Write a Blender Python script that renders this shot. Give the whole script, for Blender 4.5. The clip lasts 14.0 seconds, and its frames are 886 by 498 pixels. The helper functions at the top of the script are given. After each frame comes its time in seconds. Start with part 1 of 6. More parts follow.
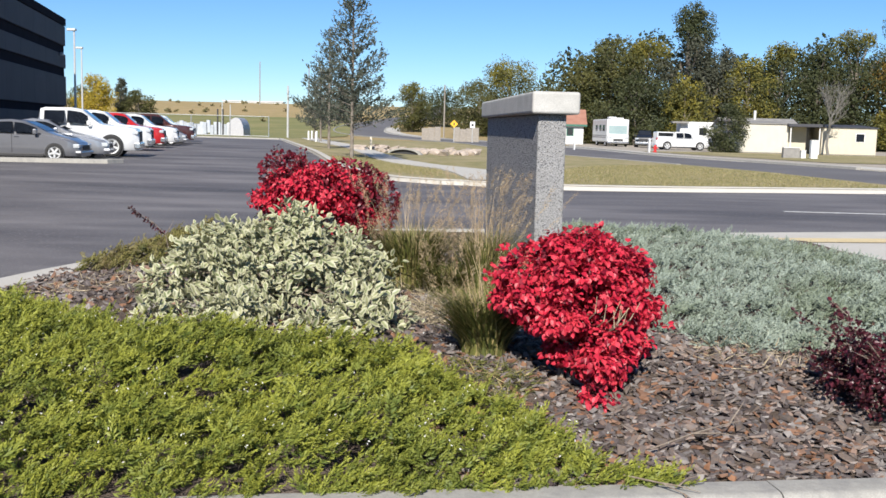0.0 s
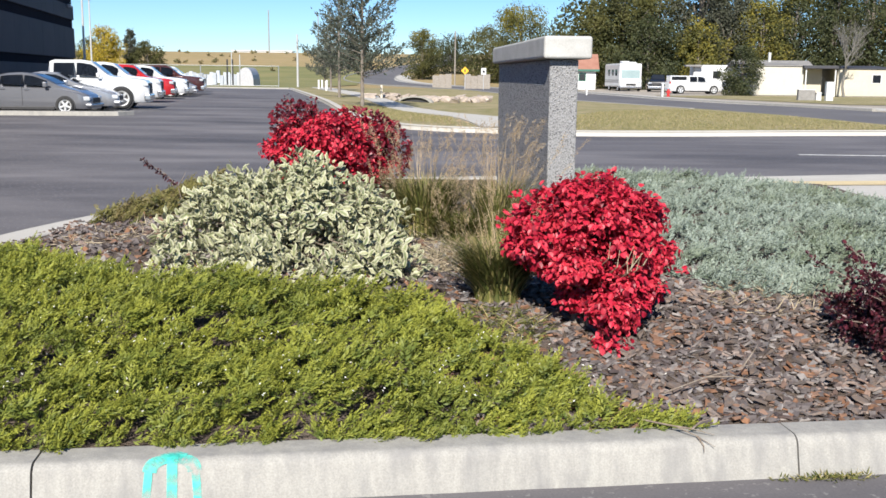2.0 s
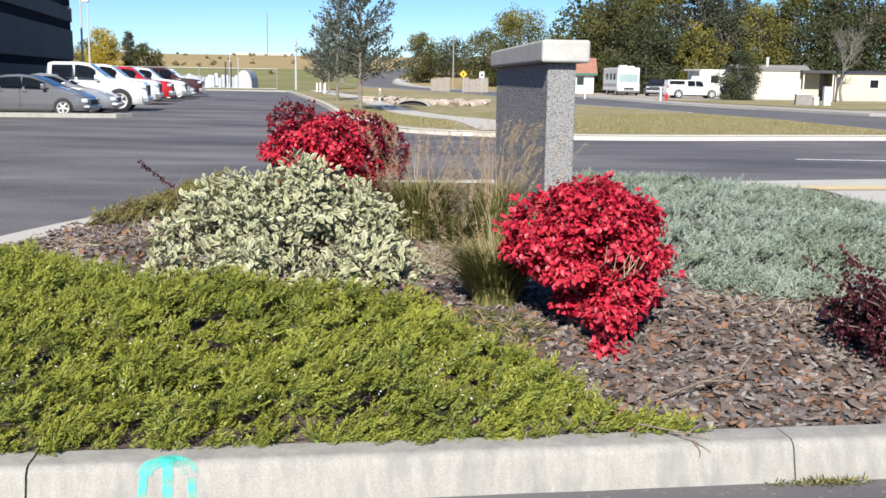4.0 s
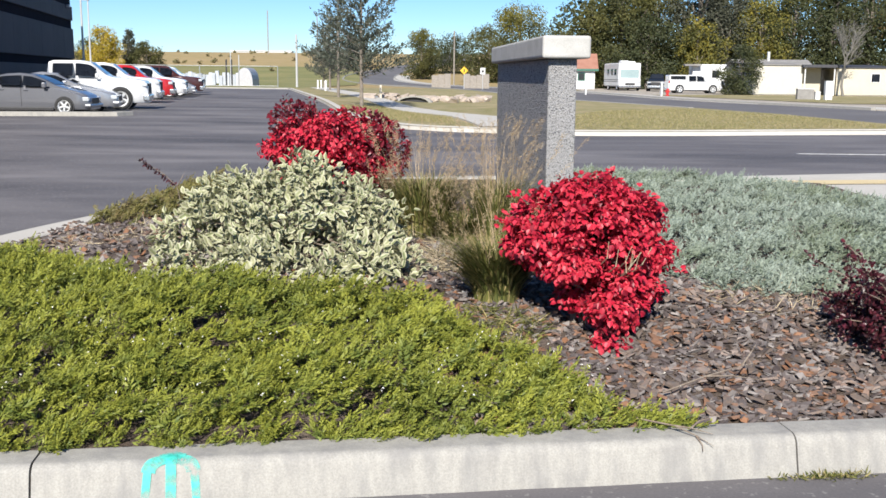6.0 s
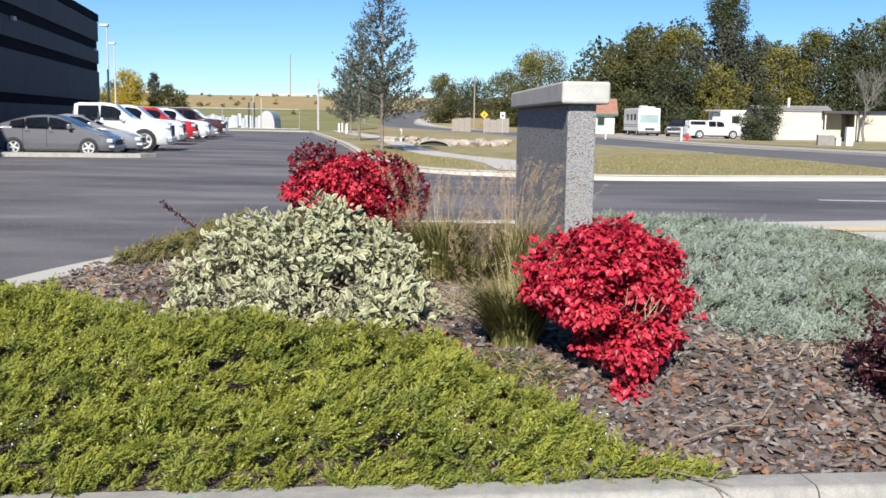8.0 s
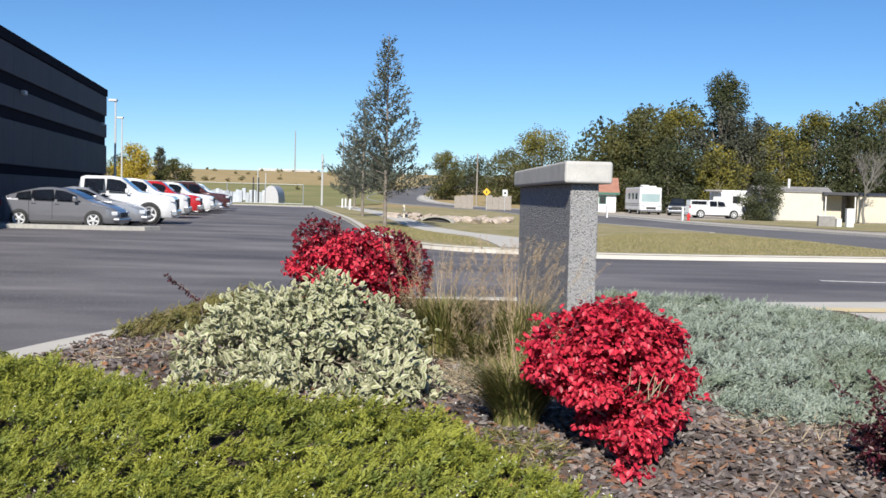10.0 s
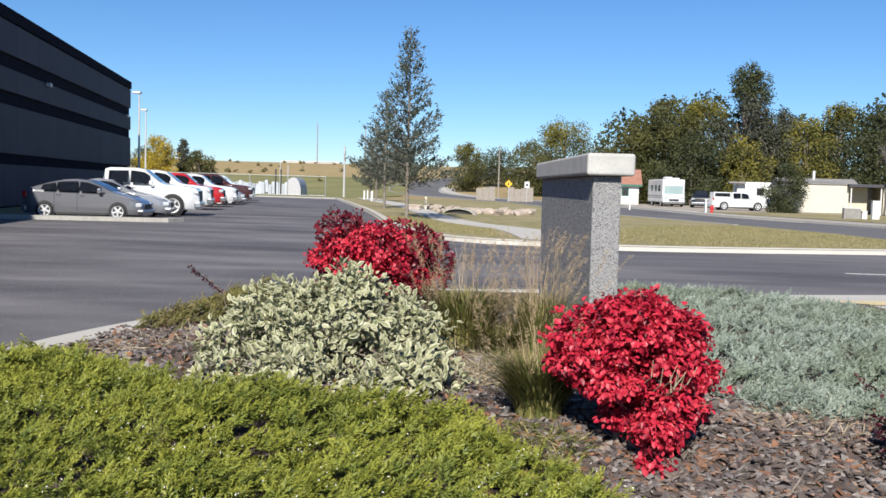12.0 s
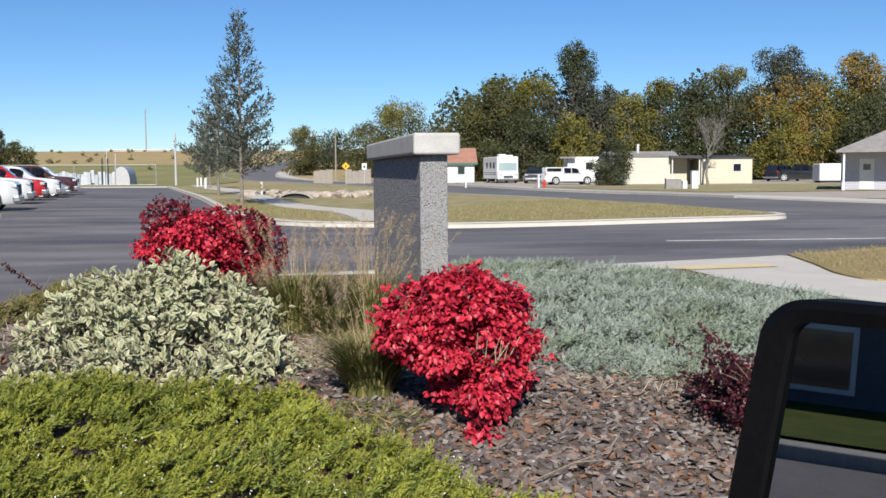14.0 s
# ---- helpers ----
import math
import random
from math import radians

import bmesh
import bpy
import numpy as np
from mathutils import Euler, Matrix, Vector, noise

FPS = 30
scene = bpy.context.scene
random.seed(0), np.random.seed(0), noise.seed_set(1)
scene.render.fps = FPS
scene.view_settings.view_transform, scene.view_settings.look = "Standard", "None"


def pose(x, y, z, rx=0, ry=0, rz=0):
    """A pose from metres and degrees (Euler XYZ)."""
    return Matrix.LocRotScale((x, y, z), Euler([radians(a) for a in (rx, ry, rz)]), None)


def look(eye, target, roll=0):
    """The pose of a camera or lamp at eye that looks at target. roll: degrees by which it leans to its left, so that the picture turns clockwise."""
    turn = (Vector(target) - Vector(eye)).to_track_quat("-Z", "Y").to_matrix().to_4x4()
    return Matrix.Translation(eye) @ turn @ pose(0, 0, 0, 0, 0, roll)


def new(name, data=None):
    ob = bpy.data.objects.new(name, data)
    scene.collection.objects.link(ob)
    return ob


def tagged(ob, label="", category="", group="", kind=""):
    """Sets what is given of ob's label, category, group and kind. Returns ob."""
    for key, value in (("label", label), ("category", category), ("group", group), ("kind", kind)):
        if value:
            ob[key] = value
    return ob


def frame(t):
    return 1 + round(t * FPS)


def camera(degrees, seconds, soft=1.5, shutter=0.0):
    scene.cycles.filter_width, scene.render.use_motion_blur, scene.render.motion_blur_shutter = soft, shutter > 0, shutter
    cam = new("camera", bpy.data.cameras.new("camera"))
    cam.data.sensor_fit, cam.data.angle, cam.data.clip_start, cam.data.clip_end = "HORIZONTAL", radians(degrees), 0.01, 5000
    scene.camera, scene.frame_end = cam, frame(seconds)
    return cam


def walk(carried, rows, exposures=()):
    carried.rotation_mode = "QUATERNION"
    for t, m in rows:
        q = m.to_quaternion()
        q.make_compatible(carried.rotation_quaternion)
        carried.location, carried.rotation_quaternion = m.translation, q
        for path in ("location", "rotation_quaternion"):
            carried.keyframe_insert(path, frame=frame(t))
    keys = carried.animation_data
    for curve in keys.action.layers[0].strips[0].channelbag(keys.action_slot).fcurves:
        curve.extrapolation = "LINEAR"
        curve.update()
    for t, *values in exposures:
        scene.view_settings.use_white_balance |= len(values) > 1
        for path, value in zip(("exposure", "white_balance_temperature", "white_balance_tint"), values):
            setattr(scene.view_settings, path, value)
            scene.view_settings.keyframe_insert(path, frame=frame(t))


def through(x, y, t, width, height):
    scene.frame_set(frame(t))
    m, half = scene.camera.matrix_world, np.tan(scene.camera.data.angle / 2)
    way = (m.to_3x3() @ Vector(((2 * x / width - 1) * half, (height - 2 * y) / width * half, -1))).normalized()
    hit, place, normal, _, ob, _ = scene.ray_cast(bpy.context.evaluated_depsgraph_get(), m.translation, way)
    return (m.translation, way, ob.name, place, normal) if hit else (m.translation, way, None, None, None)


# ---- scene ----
cam = camera(48.27, 14.0, soft=1.58)

# seconds, place, heading to the right, tilt down, lean (degrees)
PATH = [
    (0, -0.006, 0.001, 1.485, 0.43, 6.93, 1.46),
    (0.5, -0.007, -0.004, 1.484, 0.87, 8.65, 1.41),
    (1, -0.008, -0.003, 1.482, 0.62, 9.66, 1.14),
    (1.5, -0.008, -0.002, 1.482, 0.54, 9.85, 1.10),
    (2, -0.006, 0.002, 1.482, -0.26, 9.94, 0.63),
    (2.5, -0.004, 0.004, 1.482, -0.43, 9.42, 0.86),
    (3.6, -0.003, 0.004, 1.482, -0.20, 9.70, 0.82),
    (5, -0.001, 0.004, 1.482, 0.05, 9.92, 0.84),
    (5.5, -0.005, 0.000, 1.482, -0.14, 10.18, 0.24),
    (6, -0.002, 0.002, 1.482, -0.23, 9.95, 0.52),
    (6.5, -0.004, 0.002, 1.483, -0.01, 9.78, 1.18),
    (7, -0.003, 0.008, 1.482, 0.02, 9.57, 1.11),
    (7.5, -0.002, 0.006, 1.482, -0.64, 9.31, 1.31),
    (8, 0.003, 0.016, 1.489, -1.37, 7.48, 0.85),
    (8.2, 0.007, 0.053, 1.489, -1.53, 5.13, 1.04),
    (8.7, 0.000, 0.010, 1.492, -1.55, 3.30, 1.25),
    (10.3, -0.012, -0.007, 1.497, -1.66, 3.07, 1.62),
    (10.5, -0.016, -0.003, 1.498, -2.31, 3.20, 1.53),
    (11, -0.015, 0.024, 1.497, -2.12, 3.22, 1.29),
    (11.5, -0.013, -0.006, 1.496, -2.71, 3.46, 1.61),
    (12, -0.009, -0.014, 1.497, -2.80, 3.58, 1.53),
    (12.5, -0.009, -0.013, 1.496, -2.75, 3.59, 0.87),
    (13, -0.001, 0.011, 1.497, -2.72, 3.43, 0.29),
    (13.5, 0.017, -0.028, 1.497, -0.39, 3.48, -0.07),
    (13.7, 0.032, -0.036, 1.497, 2.60, 3.72, -0.18),
    (13.8, 0.044, -0.040, 1.497, 3.53, 3.74, -0.23),
    (13.9, 0.058, -0.045, 1.497, 4.82, 3.99, -0.30),
    (14, 0.072, -0.050, 1.496, 6.41, 4.54, -0.38),
]


def gaze(x, y, z, turn, down, lean):
    a, b = radians(turn), radians(down)
    way = Vector((math.sin(a) * math.cos(b), math.cos(a) * math.cos(b), -math.sin(b)))
    return look((x, y, z), Vector((x, y, z)) + way, lean)


walk(cam, [(r[0], gaze(*r[1:])) for r in PATH], [(0, 0.64), (1.5, 0.75), (7.6, 0.75), (8.6, 0.60), (13.3, 0.57), (14, 0.48)])
# ---- light ----
SUN_FROM = Vector((-0.11, -0.80, 0.57)).normalized()
world = bpy.data.worlds.new("sky")
scene.world = world
world.use_nodes = True
wn = world.node_tree.nodes
sky = wn.new("ShaderNodeTexSky")
sky.sky_type = "NISHITA"
sky.sun_disc = False
sky.sun_elevation = math.asin(SUN_FROM.z)
sky.sun_rotation = math.atan2(SUN_FROM.x, SUN_FROM.y)
sky.altitude = 1900
sky.air_density, sky.dust_density, sky.ozone_density = 1.0, 0.05, 7.2
deepen = wn.new("ShaderNodeHueSaturation")
deepen.inputs["Saturation"].default_value = 1.08
world.node_tree.links.new(sky.outputs["Color"], deepen.inputs["Color"])
world.node_tree.links.new(deepen.outputs["Color"], wn["Background"].inputs["Color"])
wn["Background"].inputs["Strength"].default_value = 0.079
sun_data = bpy.data.lights.new("sun", "SUN")
sun_data.energy, sun_data.angle, sun_data.color = 5.0, radians(0.5), (1.0, 0.95, 0.87)
sun = new("sun", sun_data)
sun.matrix_world = look(SUN_FROM * 50, (0, 0, 0))


# ---- materials ----
def ramp_mix(nt, fac, a, b, lo=0.35, hi=0.65):
    r = nt.nodes.new("ShaderNodeValToRGB")
    r.color_ramp.elements[0].position, r.color_ramp.elements[1].position = lo, hi
    r.color_ramp.elements[0].color, r.color_ramp.elements[1].color = (*a, 1), (*b, 1)
    nt.links.new(fac, r.inputs["Fac"])
    return r.outputs["Color"]


def blend(nt, kind, fac, a, b):
    m = nt.nodes.new("ShaderNodeMix")
    m.data_type, m.blend_type = "RGBA", kind
    if isinstance(fac, (int, float)):
        m.inputs[0].default_value = fac
    else:
        nt.links.new(fac, m.inputs[0])
    for sock, v in ((m.inputs[6], a), (m.inputs[7], b)):
        if isinstance(v, tuple):
            sock.default_value = (*v, 1)
        else:
            nt.links.new(v, sock)
    return m.outputs[2]


def tex_noise(nt, scale, detail=5, rough=0.6, stretch=None):
    co = nt.nodes.new("ShaderNodeNewGeometry").outputs["Position"]
    if stretch:
        mp = nt.nodes.new("ShaderNodeMapping")
        mp.inputs["Scale"].default_value = stretch
        nt.links.new(co, mp.inputs["Vector"])
        co = mp.outputs["Vector"]
    n = nt.nodes.new("ShaderNodeTexNoise")
    n.inputs["Scale"].default_value, n.inputs["Detail"].default_value, n.inputs["Roughness"].default_value = scale, detail, rough
    nt.links.new(co, n.inputs["Vector"])
    return n.outputs["Fac"]


def mat(name, a, b=None, scale=8, fine=90, rough=0.7, metal=0.0, bump=0.3, bump_m=0.005, spec=0.5, coarse=None, speck=None, stretch=None, tint_random=0.0, coat=0.0, grain=None):
    """a, b: two base colours mixed by noise; coarse: (colour, scale, amount) for stains; speck: (colour, scale, threshold)."""
    m = bpy.data.materials.new(name)
    m.use_nodes = True
    nt = m.node_tree
    p = nt.nodes["Principled BSDF"]
    p.inputs["Roughness"].default_value, p.inputs["Metallic"].default_value = rough, metal
    p.inputs["Specular IOR Level"].default_value = spec
    p.inputs["Coat Weight"].default_value = coat
    p.inputs["Coat Roughness"].default_value = 0.05
    b = b or tuple(c * 0.8 for c in a)
    col = ramp_mix(nt, tex_noise(nt, scale, stretch=stretch), a, b)
    f = tex_noise(nt, fine, 3, stretch=grain)
    col = blend(nt, "OVERLAY", 0.35, col, ramp_mix(nt, f, (0.3, 0.3, 0.3), (0.7, 0.7, 0.7), 0.3, 0.7))
    if coarse:
        fac = nt.nodes.new("ShaderNodeMapRange")
        fac.inputs["From Min"].default_value, fac.inputs["From Max"].default_value, fac.inputs["To Max"].default_value = 0.45, 0.68, coarse[2]
        nt.links.new(tex_noise(nt, coarse[1], 6, stretch=stretch), fac.inputs["Value"])
        col = blend(nt, "MIX", fac.outputs["Result"], col, coarse[0])
    if speck:
        fac = nt.nodes.new("ShaderNodeMapRange")
        fac.inputs["From Min"].default_value, fac.inputs["From Max"].default_value = speck[2], speck[2] + 0.04
        nt.links.new(tex_noise(nt, speck[1], 2, stretch=grain), fac.inputs["Value"])
        col = blend(nt, "MIX", fac.outputs["Result"], col, speck[0])
    if tint_random:
        hs = nt.nodes.new("ShaderNodeHueSaturation")
        rnd = nt.nodes.new("ShaderNodeObjectInfo").outputs["Random"]
        mr = nt.nodes.new("ShaderNodeMapRange")
        mr.inputs["To Min"].default_value, mr.inputs["To Max"].default_value = 1 - tint_random, 1 + tint_random
        nt.links.new(rnd, mr.inputs["Value"])
        nt.links.new(mr.outputs["Result"], hs.inputs["Value"])
        nt.links.new(col, hs.inputs["Color"])
        col = hs.outputs["Color"]
    nt.links.new(col, p.inputs["Base Color"])
    if bump:
        bp = nt.nodes.new("ShaderNodeBump")
        bp.inputs["Strength"].default_value, bp.inputs["Distance"].default_value = bump, bump_m
        nt.links.new(f, bp.inputs["Height"])
        nt.links.new(bp.outputs["Normal"], p.inputs["Normal"])
    return m


def leaf_mat(name, colours, rough=0.5, through=0.25, margin=None, spec=0.35, patch=None):
    """Leaves: a colour for each leaf by its island; margin: colour of the leaf's rim over its UV width."""
    m = bpy.data.materials.new(name)
    m.use_nodes = True
    nt = m.node_tree
    p = nt.nodes["Principled BSDF"]
    p.inputs["Roughness"].default_value = rough
    p.inputs["Specular IOR Level"].default_value = spec
    r = nt.nodes.new("ShaderNodeValToRGB")
    while len(r.color_ramp.elements) < len(colours):
        r.color_ramp.elements.new(0.5)
    for i, c in enumerate(colours):
        r.color_ramp.elements[i].position = i / (len(colours) - 1)
        r.color_ramp.elements[i].color = (*c, 1)
    nt.links.new(nt.nodes.new("ShaderNodeNewGeometry").outputs["Random Per Island"], r.inputs["Fac"])
    col = r.outputs["Color"]
    if margin:
        uv = nt.nodes.new("ShaderNodeUVMap")
        sp = nt.nodes.new("ShaderNodeSeparateXYZ")
        nt.links.new(uv.outputs["UV"], sp.inputs["Vector"])
        ad = nt.nodes.new("ShaderNodeMath")
        ad.operation = "ADD"
        mr = nt.nodes.new("ShaderNodeMapRange")
        mr.inputs["From Min"].default_value, mr.inputs["From Max"].default_value = 0.18, 0.66
        nz = nt.nodes.new("ShaderNodeMath")
        nz.operation = "MULTIPLY_ADD"
        nz.inputs[1].default_value, nz.inputs[2].default_value = 0.5, -0.25
        nt.links.new(tex_noise(nt, 60, 2), nz.inputs[0])
        nt.links.new(sp.outputs["X"], ad.inputs[0])
        nt.links.new(nz.outputs[0], ad.inputs[1])
        nt.links.new(ad.outputs[0], mr.inputs["Value"])
        col = blend(nt, "MIX", mr.outputs["Result"], col, margin)
    if patch:
        fac = nt.nodes.new("ShaderNodeMapRange")
        fac.inputs["From Min"].default_value, fac.inputs["From Max"].default_value, fac.inputs["To Max"].default_value = 0.42, 0.66, patch[2]
        nt.links.new(tex_noise(nt, patch[1], 3), fac.inputs["Value"])
        col = blend(nt, "MIX", fac.outputs["Result"], col, patch[0])
    col = blend(nt, "OVERLAY", 0.3, col, ramp_mix(nt, tex_noise(nt, 35, 3), (0.25, 0.25, 0.25), (0.75, 0.75, 0.75)))
    nt.links.new(col, p.inputs["Base Color"])
    if through:
        tr = nt.nodes.new("ShaderNodeBsdfTranslucent")
        nt.links.new(col, tr.inputs["Color"])
        mx = nt.nodes.new("ShaderNodeMixShader")
        mx.inputs["Fac"].default_value = through
        nt.links.new(p.outputs["BSDF"], mx.inputs[1])
        nt.links.new(tr.outputs["BSDF"], mx.inputs[2])
        nt.links.new(mx.outputs["Shader"], nt.nodes["Material Output"].inputs["Surface"])
    return m


ASPHALT = mat("asphalt", (0.100, 0.093, 0.097), (0.178, 0.166, 0.167), 0.8, 90, 0.78, bump=0.5, bump_m=0.004, coarse=((0.050, 0.047, 0.053), 0.34, 0.88), stretch=(0.3, 0.9, 1), speck=((0.20, 0.19, 0.185), 22, 0.62))
STREET = mat("street_asphalt", (0.12, 0.113, 0.113), (0.16, 0.15, 0.148), 0.4, 120, 0.8, bump=0.4, coarse=((0.06, 0.058, 0.062), 0.2, 0.6))
CONCRETE = mat("kerb_concrete", (0.335, 0.322, 0.29), (0.285, 0.273, 0.248), 6, 140, 0.85, bump=0.4, bump_m=0.003, coarse=((0.195, 0.19, 0.185), 1.6, 0.62), stretch=(6, 6, 0.8))
WALKWAY = mat("walk_concrete", (0.51, 0.485, 0.435), (0.455, 0.43, 0.385), 1.5, 120, 0.85, bump=0.3, coarse=((0.42, 0.395, 0.36), 0.8, 0.5))
DRYGRASS = mat("dry_grass", (0.36, 0.27, 0.145), (0.29, 0.235, 0.11), 0.35, 40, 0.95, bump=1.0, bump_m=0.03, coarse=((0.40, 0.29, 0.16), 0.12, 0.7), spec=0.1)
LAWN = mat("lawn_grass", (0.20, 0.19, 0.085), (0.31, 0.265, 0.15), 1.4, 9, 0.95, bump=1.0, bump_m=0.03, coarse=((0.38, 0.31, 0.20), 0.25, 0.7), spec=0.1)
GRAVEL = mat("gravel", (0.40, 0.355, 0.30), (0.32, 0.285, 0.24), 0.6, 60, 0.95, bump=0.6, spec=0.2)
SOIL = mat("bed_soil", (0.10, 0.075, 0.06), (0.15, 0.12, 0.10), 5, 70, 0.95, bump=1.0, bump_m=0.02, spec=0.15)
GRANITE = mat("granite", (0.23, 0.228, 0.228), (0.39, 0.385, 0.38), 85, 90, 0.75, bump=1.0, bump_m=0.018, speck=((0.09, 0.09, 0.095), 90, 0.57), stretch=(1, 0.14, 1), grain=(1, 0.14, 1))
CAPSTONE = mat("cap_stone", (0.47, 0.46, 0.435), (0.41, 0.40, 0.375), 7, 110, 0.8, bump=0.3, bump_m=0.003, coarse=((0.31, 0.305, 0.285), 4, 0.4))
LINEWHITE = mat("line_paint", (0.50, 0.50, 0.49), (0.32, 0.32, 0.32), 6, 60, 0.8)
TACTILE = mat("tactile_paint", (0.62, 0.50, 0.29), (0.55, 0.44, 0.25), 4, 70, 0.8)


# ---- helpers ----
def link_mesh(name, verts, faces, material, parent=None, label="", smooth=False, uv=None):
    me = bpy.data.meshes.new(name)
    me.from_pydata(verts, [], faces)
    if uv is not None:
        layer = me.uv_layers.new(name="UVMap")
        layer.data.foreach_set("uv", np.asarray(uv, dtype=np.float32).ravel())
    me.materials.append(material)
    if smooth:
        me.polygons.foreach_set("use_smooth", [True] * len(me.polygons))
    ob = new(name, me)
    if parent:
        ob.parent = parent
    if label:
        tagged(ob, label)
    return ob


def part(name, bm, material, parent=None, label="", smooth=False):
    me = bpy.data.meshes.new(name)
    bm.to_mesh(me)
    bm.free()
    me.materials.append(material)
    if smooth:
        me.polygons.foreach_set("use_smooth", [True] * len(me.polygons))
        me.set_sharp_from_angle(angle=radians(38))
    ob = new(name, me)
    if parent:
        ob.parent = parent
    if label:
        tagged(ob, label)
    return ob


def thing(name, m, label, category, group="", kind=""):
    ob = new(name)
    ob.empty_display_size = 0.2
    ob.matrix_world = m
    return tagged(ob, label, category, group, kind)


def add_box(bm, x0, x1, y0, y1, z0, z1, bevel=0.0, segs=2, m=None):
    """A bevelled box added to a bmesh."""
    sub = bmesh.new()
    bmesh.ops.create_cube(sub, size=1)
    for v in sub.verts:
        v.co = Vector(((x0 + x1) / 2 + v.co.x * (x1 - x0), (y0 + y1) / 2 + v.co.y * (y1 - y0), (z0 + z1) / 2 + v.co.z * (z1 - z0)))
    if bevel:
        bmesh.ops.bevel(sub, geom=sub.edges[:], offset=bevel, segments=segs, profile=0.5, affect="EDGES")
    merge(bm, sub, m)


def merge(bm, sub, m=None):
    if m is not None:
        bmesh.ops.transform(sub, matrix=m, verts=sub.verts)
    me = bpy.data.meshes.new("scratch")
    sub.to_mesh(me)
    sub.free()
    bm.from_mesh(me)
    bpy.data.meshes.remove(me)


def box(name, dims, material, parent=None, bevel=0.0, label="", segs=2, m=None):
    bm = bmesh.new()
    add_box(bm, *dims, bevel=bevel, segs=segs, m=m)
    return part(name, bm, material, parent, label)


def add_tube(bm, points, radii, sides=8):
    """A tapered tube through points."""
    rings = []
    for i, p in enumerate(points):
        p = Vector(p)
        d = (Vector(points[min(i + 1, len(points) - 1)]) - Vector(points[max(i - 1, 0)])).normalized()
        u = d.cross(Vector((0, 0, 1)) if abs(d.z) < 0.9 else Vector((1, 0, 0))).normalized()
        w = d.cross(u)
        rings.append([bm.verts.new(p + (u * math.cos(a) + w * math.sin(a)) * radii[i]) for a in (2 * math.pi * k / sides for k in range(sides))])
    for a, b in zip(rings, rings[1:]):
        for k in range(sides):
            bm.faces.new((a[k], a[(k + 1) % sides], b[(k + 1) % sides], b[k]))
    bm.faces.new(rings[0][::-1])
    bm.faces.new(rings[-1])


def smooth_step(a, b, v):
    t = min(1.0, max(0.0, (v - a) / (b - a)))
    return t * t * (3 - 2 * t)


def land(x, y):
    """Height of the ground: level by the bed and the car park, a shallow ditch in the lawn, rising to the far hill."""
    z = 0.003 * min(25, max(0.0, -x - 3)) * smooth_step(6, 22, y)
    z -= 0.24 * smooth_step(29, 46, y) * (1 - smooth_step(72, 95, y)) * smooth_step(-6, -1.5, x) * (1 - smooth_step(1.5, 7, x))
    z += 9.5 * smooth_step(140, 400, y) * (1 - smooth_step(15, 70, x))
    return z


def sheet(name, outline, material, lift=0.0, step=5.0, label="", category="", parent=None, skirt=False):
    """A patch of ground over an outline, following land()."""
    bm = bmesh.new()
    bm.faces.new([bm.verts.new((x, y, 0)) for x, y in outline])
    xs, ys = [p[0] for p in outline], [p[1] for p in outline]
    for axis, lo, hi in ((0, min(xs), max(xs)), (1, min(ys), max(ys))):
        k = math.ceil(lo / step)
        while k * step < hi:
            co = [0, 0, 0]
            no = [0, 0, 0]
            co[axis], no[axis] = k * step, 1
            bmesh.ops.bisect_plane(bm, geom=bm.verts[:] + bm.edges[:] + bm.faces[:], plane_co=co, plane_no=no, dist=1e-5)
            k += 1
    bmesh.ops.triangulate(bm, faces=bm.faces[:])
    for v in bm.verts:
        v.co.z = land(v.co.x, v.co.y) + lift
    bmesh.ops.recalc_face_normals(bm, faces=bm.faces[:])
    for f in bm.faces:
        if f.normal.z < 0:
            f.normal_flip()
    # edges turned down into the ground
    rim = bmesh.ops.extrude_edge_only(bm, edges=[e for e in bm.edges if skirt and e.is_boundary])
    for v in rim["geom"]:
        if isinstance(v, bmesh.types.BMVert):
            v.co.z -= 0.16
    ob = part(name, bm, material, parent)
    if not parent:
        tagged(ob, label, category, kind="structure")
    return ob


def spline(points, n=6):
    """A smooth line through points."""
    out = []
    for i in range(len(points) - 1):
        p0, p1, p2, p3 = (Vector(points[max(0, min(len(points) - 1, j))]) for j in (i - 1, i, i + 1, i + 2))
        for k in range(n):
            t = k / n
            out.append(tuple(0.5 * (2 * p1 + (p2 - p0) * t + (2 * p0 - 5 * p1 + 4 * p2 - p3) * t * t + (3 * p1 - p0 - 3 * p2 + p3) * t ** 3)))
    out.append(tuple(points[-1]))
    return out


